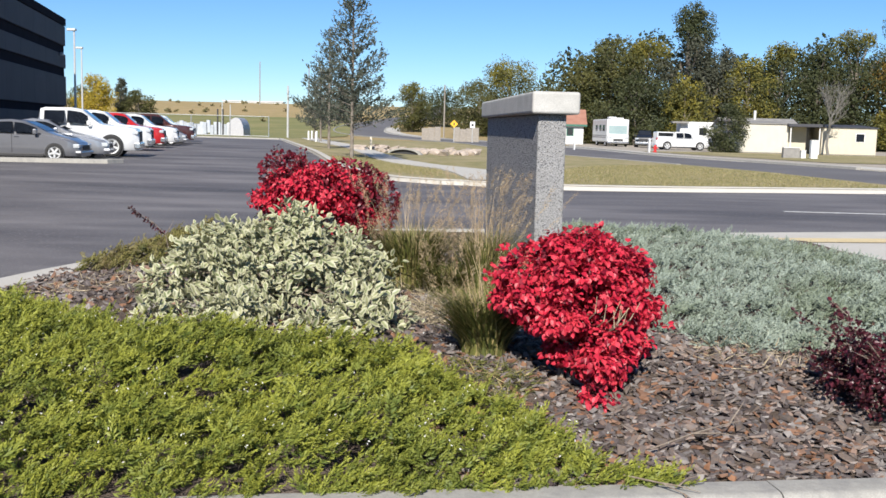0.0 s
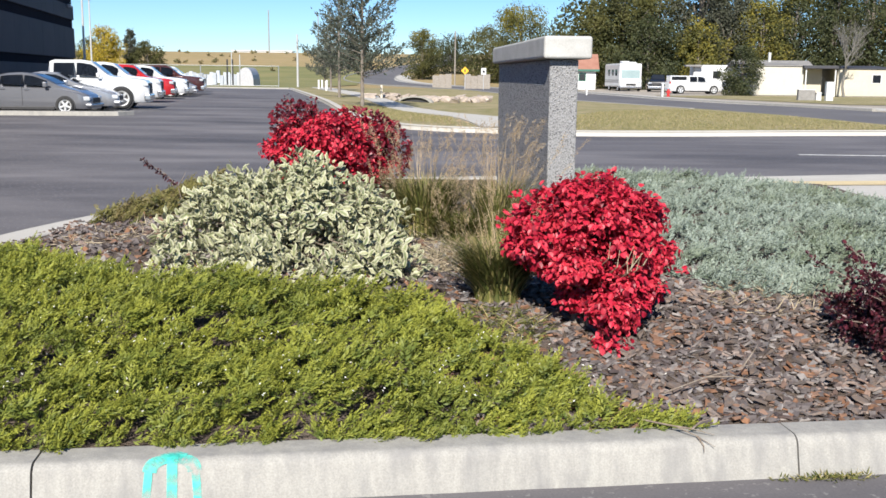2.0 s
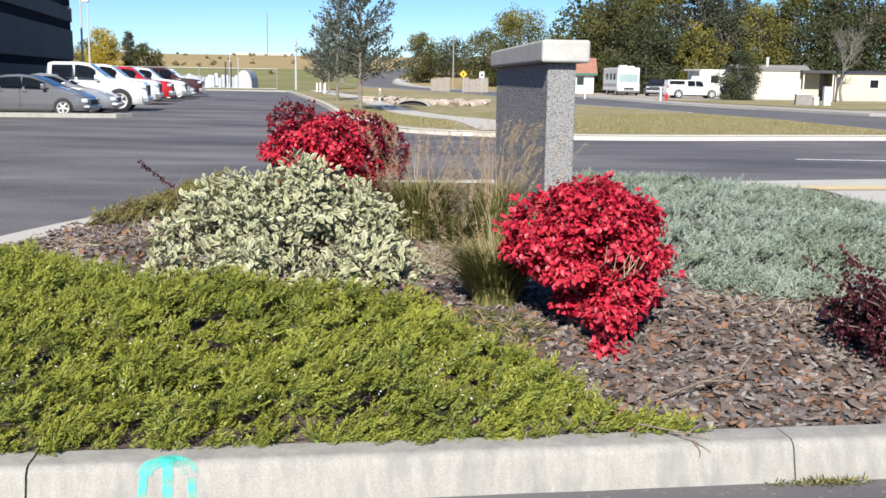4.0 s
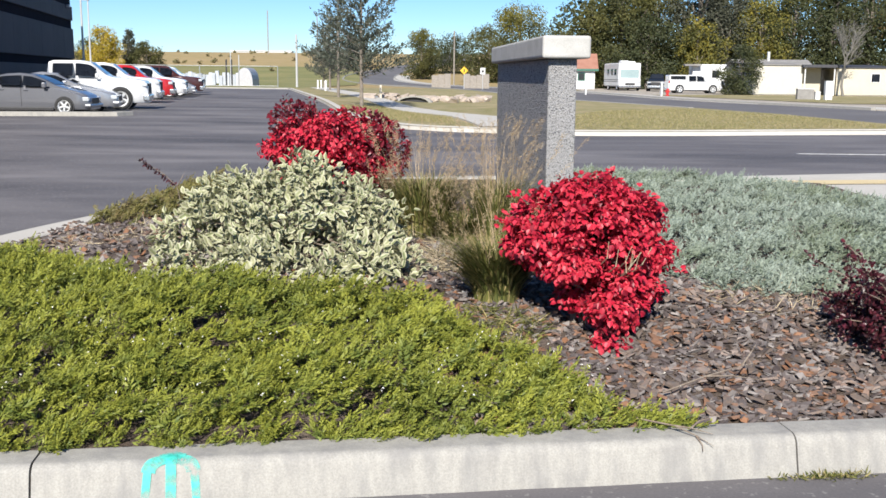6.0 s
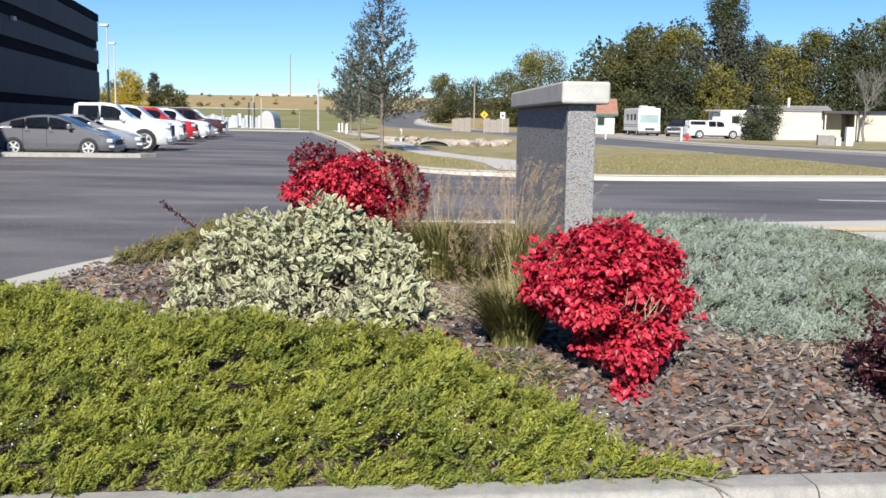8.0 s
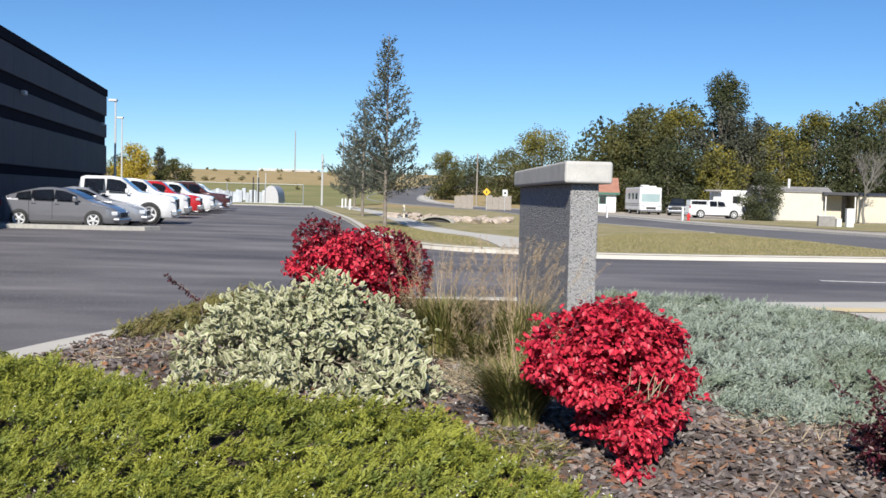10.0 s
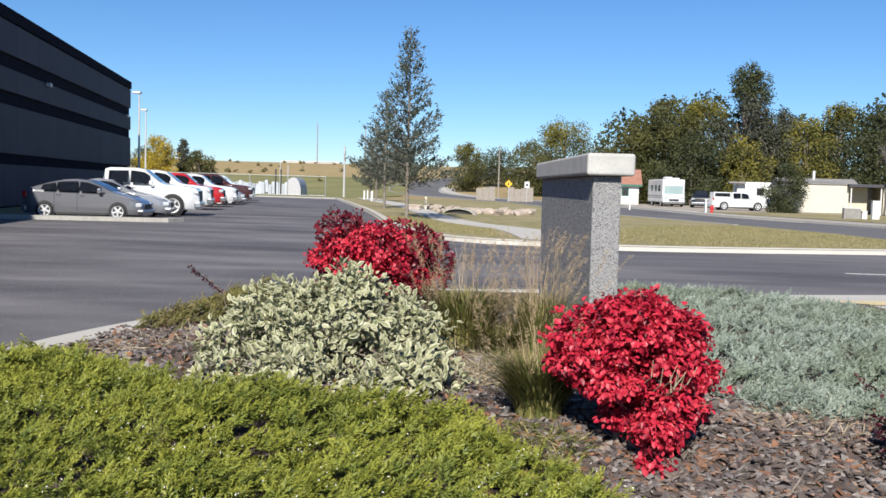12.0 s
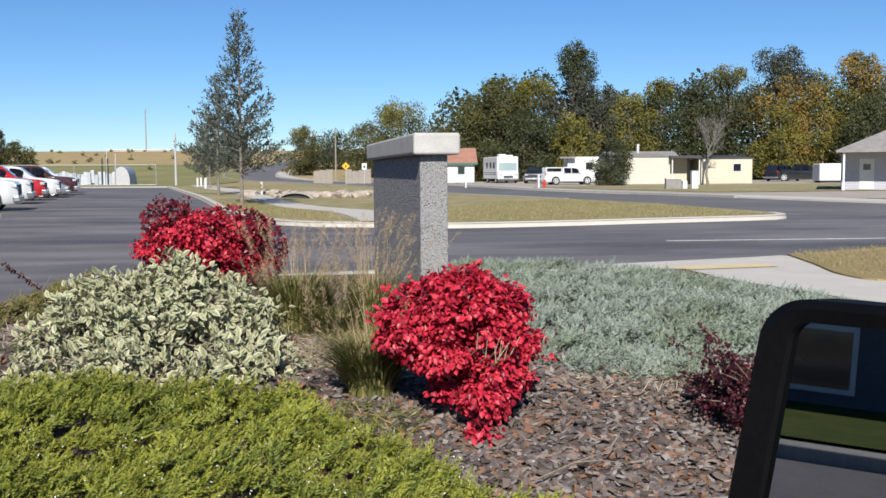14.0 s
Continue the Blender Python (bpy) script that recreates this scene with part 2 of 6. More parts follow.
def kerb_run(bm, line, width, height, base=-0.1, batter=0.04, soft=0.03):
    """A kerb along a line (its road-side foot), the bed lying to the left of the way; rounded nose."""
    r = soft
    nose = [(batter * 0.6 + r * (1 - math.cos(a)), height - r + r * math.sin(a)) for a in (radians(10 + 80 * k / 6) for k in range(7))]
    sect = [(0, base), (0, 0), (batter * 0.3, (height - r) * 0.5)] + nose + [(width - 0.012, height), (width, height - 0.012), (width, base)]
    rows = []
    for i, (x, y) in enumerate(line):
        a, b = Vector(line[max(0, i - 1)]), Vector(line[min(len(line) - 1, i + 1)])
        d = (b - a).normalized()
        n = Vector((-d.y, d.x))
        z = land(x, y)
        rows.append([bm.verts.new((x + n.x * o, y + n.y * o, z + h)) for o, h in sect])
    for a, b in zip(rows, rows[1:]):
        for k in range(len(sect) - 1):
            bm.faces.new((a[k], b[k], b[k + 1], a[k + 1]))
    bm.faces.new(rows[0])
    bm.faces.new(rows[-1][::-1])


def kerb(name, line, width=0.15, height=0.15, label="", material=None, **kw):
    bm = bmesh.new()
    kerb_run(bm, line, width, height, **kw)
    bmesh.ops.recalc_face_normals(bm, faces=bm.faces[:])
    ob = part(name, bm, material or CONCRETE)
    return tagged(ob, label, "kerb", kind="structure")
# ---- ground ----
rings = [-3000, -800, -300, -150] + list(range(-100, 101, 5)) + [150, 300, 800, 3000]
yrows = [-3000, -500, -100] + list(range(-50, 501, 10)) + [600, 900, 3000]
gv = [(x, y, land(x, y) - 0.03) for y in yrows for x in rings]
gf = [(j * len(rings) + i, j * len(rings) + i + 1, (j + 1) * len(rings) + i + 1, (j + 1) * len(rings) + i) for j in range(len(yrows) - 1) for i in range(len(rings) - 1)]
ground = tagged(link_mesh("ground", gv, gf, DRYGRASS), "dry autumn grassland rolling up to a low hill", "ground", kind="structure")

FRONT = [(x, 3.36 + 0.137 * x) for x in (-3.0, -1.54, 1.34, 4.0, 7.5)]
LEFT_EDGE = spline([(-3.0, 2.95), (-3.75, 4.2), (-3.95, 6.0), (-3.82, 7.55), (-3.46, 9.1), (-2.6, 11.3), (-1.2, 12.8), (-0.1, 13.25), (0.6, 13.42), (2.2, 13.6), (3.3, 13.3), (4.4, 12.6)], 5)
car_park = sheet("road", [(-60, -60), (60, -60), (60, 12), (30, 30), (17, 38), (13.9, 33), (14.0, 29.6), (13.0, 27.5), (3.1, 25.4), (1.2, 26.2), (-0.5, 27.0), (-1.9, 29.2), (-3.6, 36), (-8, 60), (-15.5, 97), (-27, 97), (-22.5, 64), (-18, 36), (-60, 36)],
                 ASPHALT, 0.0, 4.0, "dark worn asphalt drive and car park", "road")
street_line = [(60, -40), (27, 22), (19, 35), (15, 50), (10.6, 66), (9.0, 84), (6.5, 101), (1, 125), (-7, 150), (-13.5, 175), (-15, 205), (-9.5, 240), (-1.5, 275), (2, 310), (0, 360)]


def ribbon(line, half):
    left, right = [], []
    pts = spline(line, 5)
    for i, (x, y) in enumerate(pts):
        d = (Vector(pts[min(i + 1, len(pts) - 1)]) - Vector(pts[max(i - 1, 0)])).normalized()
        left.append((x - d.y * half, y + d.x * half))
        right.append((x + d.y * half, y - d.x * half))
    return left, right


def strip(name, line, half, material, lift, label, category, parent=None):
    """A band of ground along a line."""
    left, right = ribbon(line, half)
    n = len(left)
    v = [(x, y, land(x, y) + lift) for x, y in left + right]
    f = [(i, n + i, n + i + 1, i + 1) for i in range(n - 1)]
    # edges turned down into the ground
    v += [(x, y, z - 0.16) for x, y, z in v]
    f += [(i + 1, 2 * n + i + 1, 2 * n + i, i) for i in range(n - 1)] + [(n + i, 3 * n + i, 3 * n + i + 1, n + i + 1) for i in range(n - 1)]
    ob = link_mesh(name, v, f, material, parent)
    return ob if parent else tagged(ob, label, category, kind="structure")


strip("street", street_line, 4.6, STREET, 0.02, "grey asphalt street curving away to the hill", "road")
near_side, far_side = ribbon(street_line, 4.6)
for edge, tag in ((near_side, "kerb_street_near"), (far_side, "kerb_street_far")):
    bm = bmesh.new()
    run = [p for p in edge if p[1] > 45]
    kerb_run(bm, run if edge is near_side else run[::-1], 0.28, 0.15)
    bmesh.ops.recalc_face_normals(bm, faces=bm.faces[:])
    tagged(part(tag, bm, CONCRETE), "pale concrete kerb along the street", "kerb", kind="structure")
# raised lawns and their kerbs
LAWN_KERB = spline([(13.9, 29.5), (13.6, 28.2), (12.4, 27.35), (9, 26.5), (6.2, 25.75), (3.1, 25.35), (1.2, 26.2), (-0.5, 27.0), (-1.9, 29.2), (-3.6, 36), (-5.6, 47), (-8, 60), (-15.5, 97)], 5)
kerb("kerb_lawn", LAWN_KERB[::-1], 0.3, 0.14, "pale concrete kerb round the lawn", WALKWAY)
lawn = sheet("lawn", LAWN_KERB + [(-14, 104), (0.5, 104), (4.2, 84), (6.0, 66), (10.5, 50), (13.0, 39)], LAWN, 0.12, 1.5, "patchy half-dry autumn lawn between kerb and street", "lawn")
GREENFIELD = mat("green_field", (0.17, 0.18, 0.075), (0.25, 0.225, 0.105), 0.1, 20, 0.95, bump=0.5, spec=0.1)
far_lawn = sheet("field", [(-95, 99), (-15.5, 99), (-13, 140), (-20, 240), (-110, 240)], GREENFIELD, 0.05, 5.0, "green grass field behind the car park", "lawn")
kerb("kerb_car_park_end", [(-15.5, 97), (-40, 97)][::-1], 0.3, 0.14, "pale concrete kerb at the end of the car park")
WALK_LINE = [(1.7, 26.4), (1.5, 29.0), (1.0, 34.0), (0.3, 38.0), (-0.6, 42.0), (-1.6, 46.0), (-2.6, 50), (-5.6, 66), (-9.5, 84), (-13, 101)]
strip("pavement", WALK_LINE, 0.85, WALKWAY, 0.165, "pale concrete footpath across the lawn", "footpath")
strip("shoulder", [(62, -36), (33, 26), (25.4, 38), (21, 52), (16.4, 67), (14.6, 85), (12.0, 103), (6.5, 128), (-2, 154), (-8, 177), (-9, 203)], 1.5, WALKWAY, 0.06, "pale concrete gutter and path along the street", "pavement")
sheet("gravel_yard", [(23, 50), (40, 30), (120, 10), (120, 110), (16, 130), (13, 92)], GRAVEL, 0.0, 10, "pale gravel and dirt yard before the trailers", "yard")
sheet("verge", [(24, 60), (60, 62), (60, 88), (30, 92), (17, 84)], LAWN, 0.03, 10, "thin dry grass before the trailer homes", "lawn")
strip("lane_line", [(7.0, 19.9), (16, 19.6)], 0.06, LINEWHITE, 0.006, "worn white painted lane line", "road marking")

# ---- planting bed ----


def in_poly(x, y, poly):
    hit = False
    for (x0, y0), (x1, y1) in zip(poly, poly[1:] + poly[:1]):
        if (y0 > y) != (y1 > y) and x < (x1 - x0) * (y - y0) / (y1 - y0) + x0:
            hit = not hit
    return hit


RIGHT_EDGE = [(4.4, 12.6), (4.5, 10.6), (5.0, 8.6), (6.2, 6.5), (7.5, 4.385)]


def inset(line, d):
    """Points moved by d towards the middle of the bed."""
    return [tuple(Vector(p) + (Vector((0.5, 8.0)) - Vector(p)).normalized() * d) for p in line]


BED = [(x, y + 0.14) for x, y in FRONT[:-1]] + inset(RIGHT_EDGE[::-1], 0.12)[:-1] + inset(LEFT_EDGE[::-1], 0.2)[:-1]


def bed_z(x, y):
    """Height of the bed's soil, a low mound."""
    d = min(y - 3.52 - 0.137 * x, 13.2 - y, x + 3.6, 6.0 - x * 0.6)
    return 0.13 + 0.15 * smooth_step(0, 1.8, d) + 0.012 * noise.noise((x * 3, y * 3, 1.7))


bm = bmesh.new()
bm.faces.new([bm.verts.new((x, y, 0)) for x, y in BED])
for axis, lo, hi in ((0, -4, 8), (1, 2.5, 14)):
    k = lo
    while k < hi:
        co, no = [0, 0, 0], [0, 0, 0]
        co[axis], no[axis] = k + 0.001, 1
        bmesh.ops.bisect_plane(bm, geom=bm.verts[:] + bm.edges[:] + bm.faces[:], plane_co=co, plane_no=no, dist=1e-5)
        k += 0.25
bmesh.ops.triangulate(bm, faces=bm.faces[:])
for v in bm.verts:
    v.co.z = bed_z(v.co.x, v.co.y)
for f in bm.faces:
    if f.normal.z < 0:
        f.normal_flip()
tagged(part("planting_bed", bm, SOIL, smooth=True), "mounded brown soil of a kerbed planting bed", "planting bed", kind="structure")
kerb("kerb_left", LEFT_EDGE[::-1], 0.36, 0.15, "pale concrete kerb curving round the planting bed", WALKWAY)
kerb("kerb_right", RIGHT_EDGE[::-1], 0.2, 0.13, "pale concrete edging beside the blue juniper")
sheet("apron", [(4.4, 12.6), (3.5, 13.4), (3.5, 14.45), (7.0, 15.45), (7.5, 15.65), (8.6, 13.5), (7.0, 12.2), (9, 11.0), (14, 9.6), (30, 7), (30, 4), (7.5, 4.38), (6.2, 6.5), (5.0, 8.6), (4.5, 10.6)], WALKWAY, 0.05, 3, "pale concrete footpath and kerb ramp", "footpath", skirt=True)
sheet("ramp_pad", [(3.75, 13.85), (6.55, 14.3), (6.6, 13.78), (3.75, 13.35)], TACTILE, 0.06, 3, "faded yellow tactile pad on the kerb ramp", "ramp pad")
VERGE = spline([(7.6, 15.6), (7.25, 14.0), (6.9, 12.5), (7.3, 11.7), (10, 11.2), (16, 10), (30, 8)], 4)
sheet("corner_lawn", VERGE + [(40, 22), (20, 20), (12, 17.6)], DRYGRASS, 0.075, 3, "dry straw-coloured corner lawn", "lawn", skirt=True)
# ---- front kerb in cast lengths ----
front = thing("kerb_front", Matrix.Identity(4), "pale concrete kerb in cast lengths with dark joints", "kerb", kind="structure")
edge_x = [-3.0, -1.42, 1.335, 4.14, 6.95]
for x0, x1 in zip(edge_x, edge_x[1:]):
    bm = bmesh.new()
    n = 24
    kerb_run(bm, [(x0 + 0.004 + (x1 - x0 - 0.008) * i / n, 3.36 + 0.137 * (x0 + (x1 - x0) * i / n) + 0.006 * noise.noise((x0 + i * 0.4, 2, 0))) for i in range(n + 1)], 0.20, 0.15, batter=0.05, soft=0.045)
    bmesh.ops.recalc_face_normals(bm, faces=bm.faces[:])
    part("kerb_length", bm, CONCRETE, front, smooth=True)
bm = bmesh.new()
add_box(bm, -3.0, 7.1, 0.06, 0.19, -0.1, 0.128, m=Matrix.Translation((0, 3.36, 0)) @ Matrix.Rotation(math.atan(0.137), 4, "Z"))
part("joint_filler", bm, SOIL, front)

# ---- stone sign wall ----
WALL_M = pose(1.02, 8.0, 0, 0, 0, 3.9)
wall = thing("stone_pillar", WALL_M, "speckled grey granite wall pillar with a pale capstone", "pillar")
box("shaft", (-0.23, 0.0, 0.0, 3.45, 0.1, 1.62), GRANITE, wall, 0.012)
box("capstone", (-0.295, 0.09, -0.09, 3.54, 1.623, 1.80), CAPSTONE, wall, 0.022, "smooth pale concrete capstone", 3)


# ---- leaves ----
def leaf_mesh(name, pos, along, normal, length, width, material, parent=None, fold=0.25, droop=0.15, label="", slim=False, oval=False):
    """Many leaves in one mesh: each a folded blade with a pointed tip, UV x growing from the midrib to the rim."""
    pos, along, normal = (np.asarray(a, float) for a in (pos, along, normal))
    n = len(pos)
    along /= np.linalg.norm(along, axis=1, keepdims=True) + 1e-9
    side = np.cross(along, normal)
    side /= np.linalg.norm(side, axis=1, keepdims=True) + 1e-9
    up = np.cross(side, along)
    L, W = np.broadcast_to(length, n)[:, None], np.broadcast_to(width, n)[:, None]
    base = pos
    mid = pos + along * L * 0.5
    tip = pos + along * L - up * L * droop
    l1 = pos + along * L * 0.42 + side * W * 0.5 + up * W * fold
    r1 = pos + along * L * 0.42 - side * W * 0.5 + up * W * fold
    if slim:
        v = np.stack([base, r1, tip, l1], 1).reshape(-1, 3)
        k = np.arange(n)[:, None] * 4
        f = k + np.array([0, 1, 2, 3])
        uv = np.tile([[0, 0], [1, .4], [0, 1], [1, .4]], (n, 1))
        return link_mesh(name, v.tolist(), f.tolist(), material, parent, label, uv=uv)
    if oval:
        rows = [(0.10, 0.10, 0.0), (0.34, 0.44, 0.3), (0.66, 0.44, 0.45)]
        ribs = [pos + along * L * u - up * L * droop * u * u for u, _, _ in rows]
        lefts = [r + side * W * w + up * W * fold * w * 2 for r, (_, w, _) in zip(ribs, rows)]
        rights = [r - side * W * w + up * W * fold * w * 2 for r, (_, w, _) in zip(ribs, rows)]
        v = np.stack([base, *ribs, tip, *lefts, *rights], 1).reshape(-1, 3)
        k = np.arange(n)[:, None] * 11
        quads = np.concatenate([k + np.array([q]) for q in ((1, 2, 6, 5), (2, 3, 7, 6), (1, 8, 9, 2), (2, 9, 10, 3))], 1).reshape(-1, 4)
        tris = np.concatenate([k + np.array([q]) for q in ((3, 4, 7), (3, 10, 4))], 1).reshape(-1, 3)
        mark_x = np.array([0, 0, 0, 0, 0.8, 0.6, 1, 1, 0.6, 1, 1])
        loops = np.concatenate([quads.ravel(), tris.ravel()]) % 11
        uv = np.stack([mark_x[loops], mark_x[loops] * 0 + 0.5], 1)
        return link_mesh(name, v.tolist(), quads.tolist() + tris.tolist(), material, parent, label, uv=uv)
    v = np.stack([base, mid, tip, l1, r1], 1).reshape(-1, 3)
    k = np.arange(n)[:, None] * 5
    f = np.concatenate([k + np.array([[0, 1, 3]]), k + np.array([[3, 1, 2]]), k + np.array([[0, 4, 1]]), k + np.array([[4, 2, 1]])], 1).reshape(-1, 3)
    uv = np.tile([[0, 0], [0, .5], [1, .42], [1, .42], [0, .5], [.6, 1], [0, 0], [1, .42], [0, .5], [1, .42], [.6, 1], [0, .5]], (n, 1))
    return link_mesh(name, v.tolist(), f.tolist(), material, parent, label, uv=uv)


def unit(n, rng):
    d = rng.normal(size=(n, 3))
    return d / np.linalg.norm(d, axis=1, keepdims=True)


def lumps(spec, count, rng, shell=0.75):
    """Places near the skin of a union of ellipsoids (x, y, z, rx, ry, rz), with the outward way."""
    spec = np.array(spec, float)
    area = spec[:, 3] * spec[:, 5] + spec[:, 4] * spec[:, 5]
    P, N = [], []
    while sum(map(len, P)) < count:
        k = rng.choice(len(spec), 4000, p=area / area.sum())
        d = unit(4000, rng)
        r = shell + (1.04 - shell) * rng.random(4000) ** 0.6
        p = spec[k, :3] + d * spec[k, 3:] * r[:, None]
        deep = np.zeros(4000, bool)
        for s in spec:
            deep |= (((p - s[:3]) / s[3:]) ** 2).sum(1) < shell ** 2 * 0.85
        keep = ~deep
        n = d / spec[k, 3:]
        P.append(p[keep])
        N.append((n / np.linalg.norm(n, axis=1, keepdims=True))[keep])
    return np.concatenate(P)[:count], np.concatenate(N)[:count]


BARK = mat("shrub_bark", (0.16, 0.12, 0.09), (0.24, 0.2, 0.16), 20, 80, 0.9)
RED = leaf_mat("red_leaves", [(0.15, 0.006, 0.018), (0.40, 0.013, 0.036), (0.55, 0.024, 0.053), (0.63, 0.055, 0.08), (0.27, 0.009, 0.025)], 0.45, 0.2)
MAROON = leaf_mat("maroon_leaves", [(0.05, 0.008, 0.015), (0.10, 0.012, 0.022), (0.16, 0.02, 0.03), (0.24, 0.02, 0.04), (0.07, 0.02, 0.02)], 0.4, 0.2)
BARBERRY = leaf_mat("barberry_leaves", [(0.022, 0.008, 0.011), (0.045, 0.010, 0.016), (0.085, 0.016, 0.026), (0.03, 0.016, 0.014), (0.13, 0.024, 0.036)], 0.35, 0.15)
CREAM = leaf_mat("cream_edged_leaves", [(0.12, 0.15, 0.06), (0.18, 0.21, 0.09), (0.25, 0.27, 0.13), (0.31, 0.31, 0.17), (0.10, 0.13, 0.055)], 0.45, 0.12, (0.43, 0.42, 0.28))
BLADE = leaf_mat("grass_blades", [(0.05, 0.065, 0.016), (0.10, 0.115, 0.03), (0.17, 0.17, 0.045), (0.36, 0.29, 0.13), (0.08, 0.10, 0.025), (0.22, 0.19, 0.07)], 0.6, 0.2)
PLUME = leaf_mat("grass_plumes", [(0.40, 0.29, 0.17), (0.48, 0.36, 0.22), (0.55, 0.43, 0.28), (0.34, 0.24, 0.14)], 0.7, 0.3)
STRAW = leaf_mat("dead_straw", [(0.42, 0.34, 0.22), (0.5, 0.42, 0.3), (0.3, 0.24, 0.16), (0.36, 0.3, 0.2)], 0.8, 0.15)


def stems(bm, base, tips, r0, rng, sides=5):
    for t in tips:
        a, b = Vector(base) + Vector(rng.normal(0, 0.04, 3)) * Vector((1, 1, 0)).length, Vector(t)
        m1 = a.lerp(b, 0.35) + Vector((0, 0, 0.06)) + Vector(rng.normal(0, 0.03, 3))
        m2 = a.lerp(b, 0.7) + Vector(rng.normal(0, 0.03, 3))
        add_tube(bm, [(a.x, a.y, base[2] - 0.05), m1, m2, b], [r0, r0 * 0.75, r0 * 0.5, r0 * 0.25], sides)


def bumpy(spec, n, r, rng, flat=0.85):
    """Many small tufts over the skin of a lumpy crown."""
    P, N = lumps(spec, n, rng, 0.9)
    s = r * rng.uniform(0.65, 1.3, n)
    return [(*(p - v * q * 0.7), q * 1.15, q * 1.15, q * flat) for p, v, q in zip(P, N, s)]


def shrub(name, at, spec, count, length, width, material, label, category, seed, core=None, clump=5, droop=0.35, upward=0.0, stem_r=0.014, n_stems=26, group="", tuft=None, shingle=False, flat=0.85, shell=0.55):
    """A shrub: woody stems, and leaves in small bunches round a lumpy crown. spec is local to the foot."""
    rng = np.random.default_rng(seed)
    ob = thing(name, Matrix.Translation(at), label, category, group)
    P, N = lumps(bumpy(spec, *tuft, rng, flat) if tuft else spec, count // clump, rng, shell if tuft else 0.75)
    bm = bmesh.new()
    stems(bm, (0, 0, 0), [tuple(p) for p in P[:n_stems] * 0.96], stem_r, rng)
    part("branch_tangle", bm, BARK, ob)
    k = np.repeat(np.arange(len(P)), clump)
    p = P[k] + rng.normal(0, length * 0.5, (len(k), 3))
    along = N[k] * 0.6 + unit(len(k), rng) * 0.8 + np.array([0, 0, upward])
    nrm = N[k] + unit(len(k), rng) * 0.7 + np.array([0, -0.2, 0.5])
    if shingle:
        # leaves hang over one another, their faces turned outwards and up
        down = np.array([0, 0, -1.0]) + N[k] * N[k][:, 2:3]
        along = down * 0.8 + N[k] * 0.45 + unit(len(k), rng) * 0.6 + np.array([0, 0, upward])
        nrm = N[k] * 0.9 + unit(len(k), rng) * 0.42 + np.array([0, -0.15, 0.55])
    size = length * rng.uniform(0.5, 1.25, len(k))
    leaf_mesh("leaves", p, along, nrm, size, size * (width / length), material, ob, droop=droop, oval=True, fold=0.16)
    # the red bushes' maroon core puts the shade of their gaps into leaf colour
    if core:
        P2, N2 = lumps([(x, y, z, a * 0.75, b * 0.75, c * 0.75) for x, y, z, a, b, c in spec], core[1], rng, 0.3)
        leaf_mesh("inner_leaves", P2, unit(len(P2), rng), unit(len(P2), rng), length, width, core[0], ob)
    return ob


def place(t_x, t_y):
    return (t_x, t_y, bed_z(t_x, t_y))


# burning bush close by: wide round crown narrowing to a low tip
near_red = shrub("red_shrub", place(0.75, 4.91), [(-0.03, 0, 0.46, 0.34, 0.34, 0.24), (-0.14, -0.03, 0.56, 0.2, 0.24, 0.18), (0.05, -0.03, 0.60, 0.2, 0.24, 0.17), (0.20, 0, 0.38, 0.14, 0.2, 0.15), (-0.02, -0.1, 0.20, 0.18, 0.16, 0.12), (0.15, -0.06, 0.22, 0.14, 0.16, 0.12),
      (-0.28, 0, 0.46, 0.16, 0.22, 0.17), (-0.10, -0.12, 0.32, 0.2, 0.18, 0.12), (0.10, -0.14, 0.25, 0.18, 0.17, 0.12), (0.06, -0.24, 0.13, 0.11, 0.11, 0.09), (0.0, -0.32, 0.03, 0.05, 0.05, 0.05), (0.05, -0.3, 0.03, 0.05, 0.06, 0.06), (0.03, -0.36, -0.02, 0.05, 0.05, 0.04)], 19000, 0.036, 0.027, RED,
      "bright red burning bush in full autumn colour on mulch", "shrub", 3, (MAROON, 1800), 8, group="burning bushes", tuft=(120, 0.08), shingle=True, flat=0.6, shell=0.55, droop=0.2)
back_red = shrub("red_shrub", place(-1.2, 10.4), [(0, 0, 0.42, 0.58, 0.5, 0.36), (-0.35, 0, 0.42, 0.36, 0.4, 0.38), (0.30, 0, 0.40, 0.40, 0.4, 0.36), (0, -0.2, 0.5, 0.45, 0.4, 0.28), (-0.05, 0, 0.64, 0.3, 0.35, 0.22)], 12500, 0.053, 0.04, RED,
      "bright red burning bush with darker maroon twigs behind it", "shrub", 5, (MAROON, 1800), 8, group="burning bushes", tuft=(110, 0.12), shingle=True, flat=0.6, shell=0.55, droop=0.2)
rng = np.random.default_rng(6)
P, N = lumps([(0.42, -0.08, 0.40, 0.36, 0.42, 0.36), (0.28, -0.1, 0.66, 0.3, 0.3, 0.18), (-0.42, 0.05, 0.72, 0.24, 0.3, 0.18)], 1100, rng, 0.85)
leaf_mesh("maroon_leaves", P, N + unit(len(P), rng), N + unit(len(P), rng) * 0.6, 0.06, 0.04, MAROON, back_red, label="darker maroon leaves", oval=True)


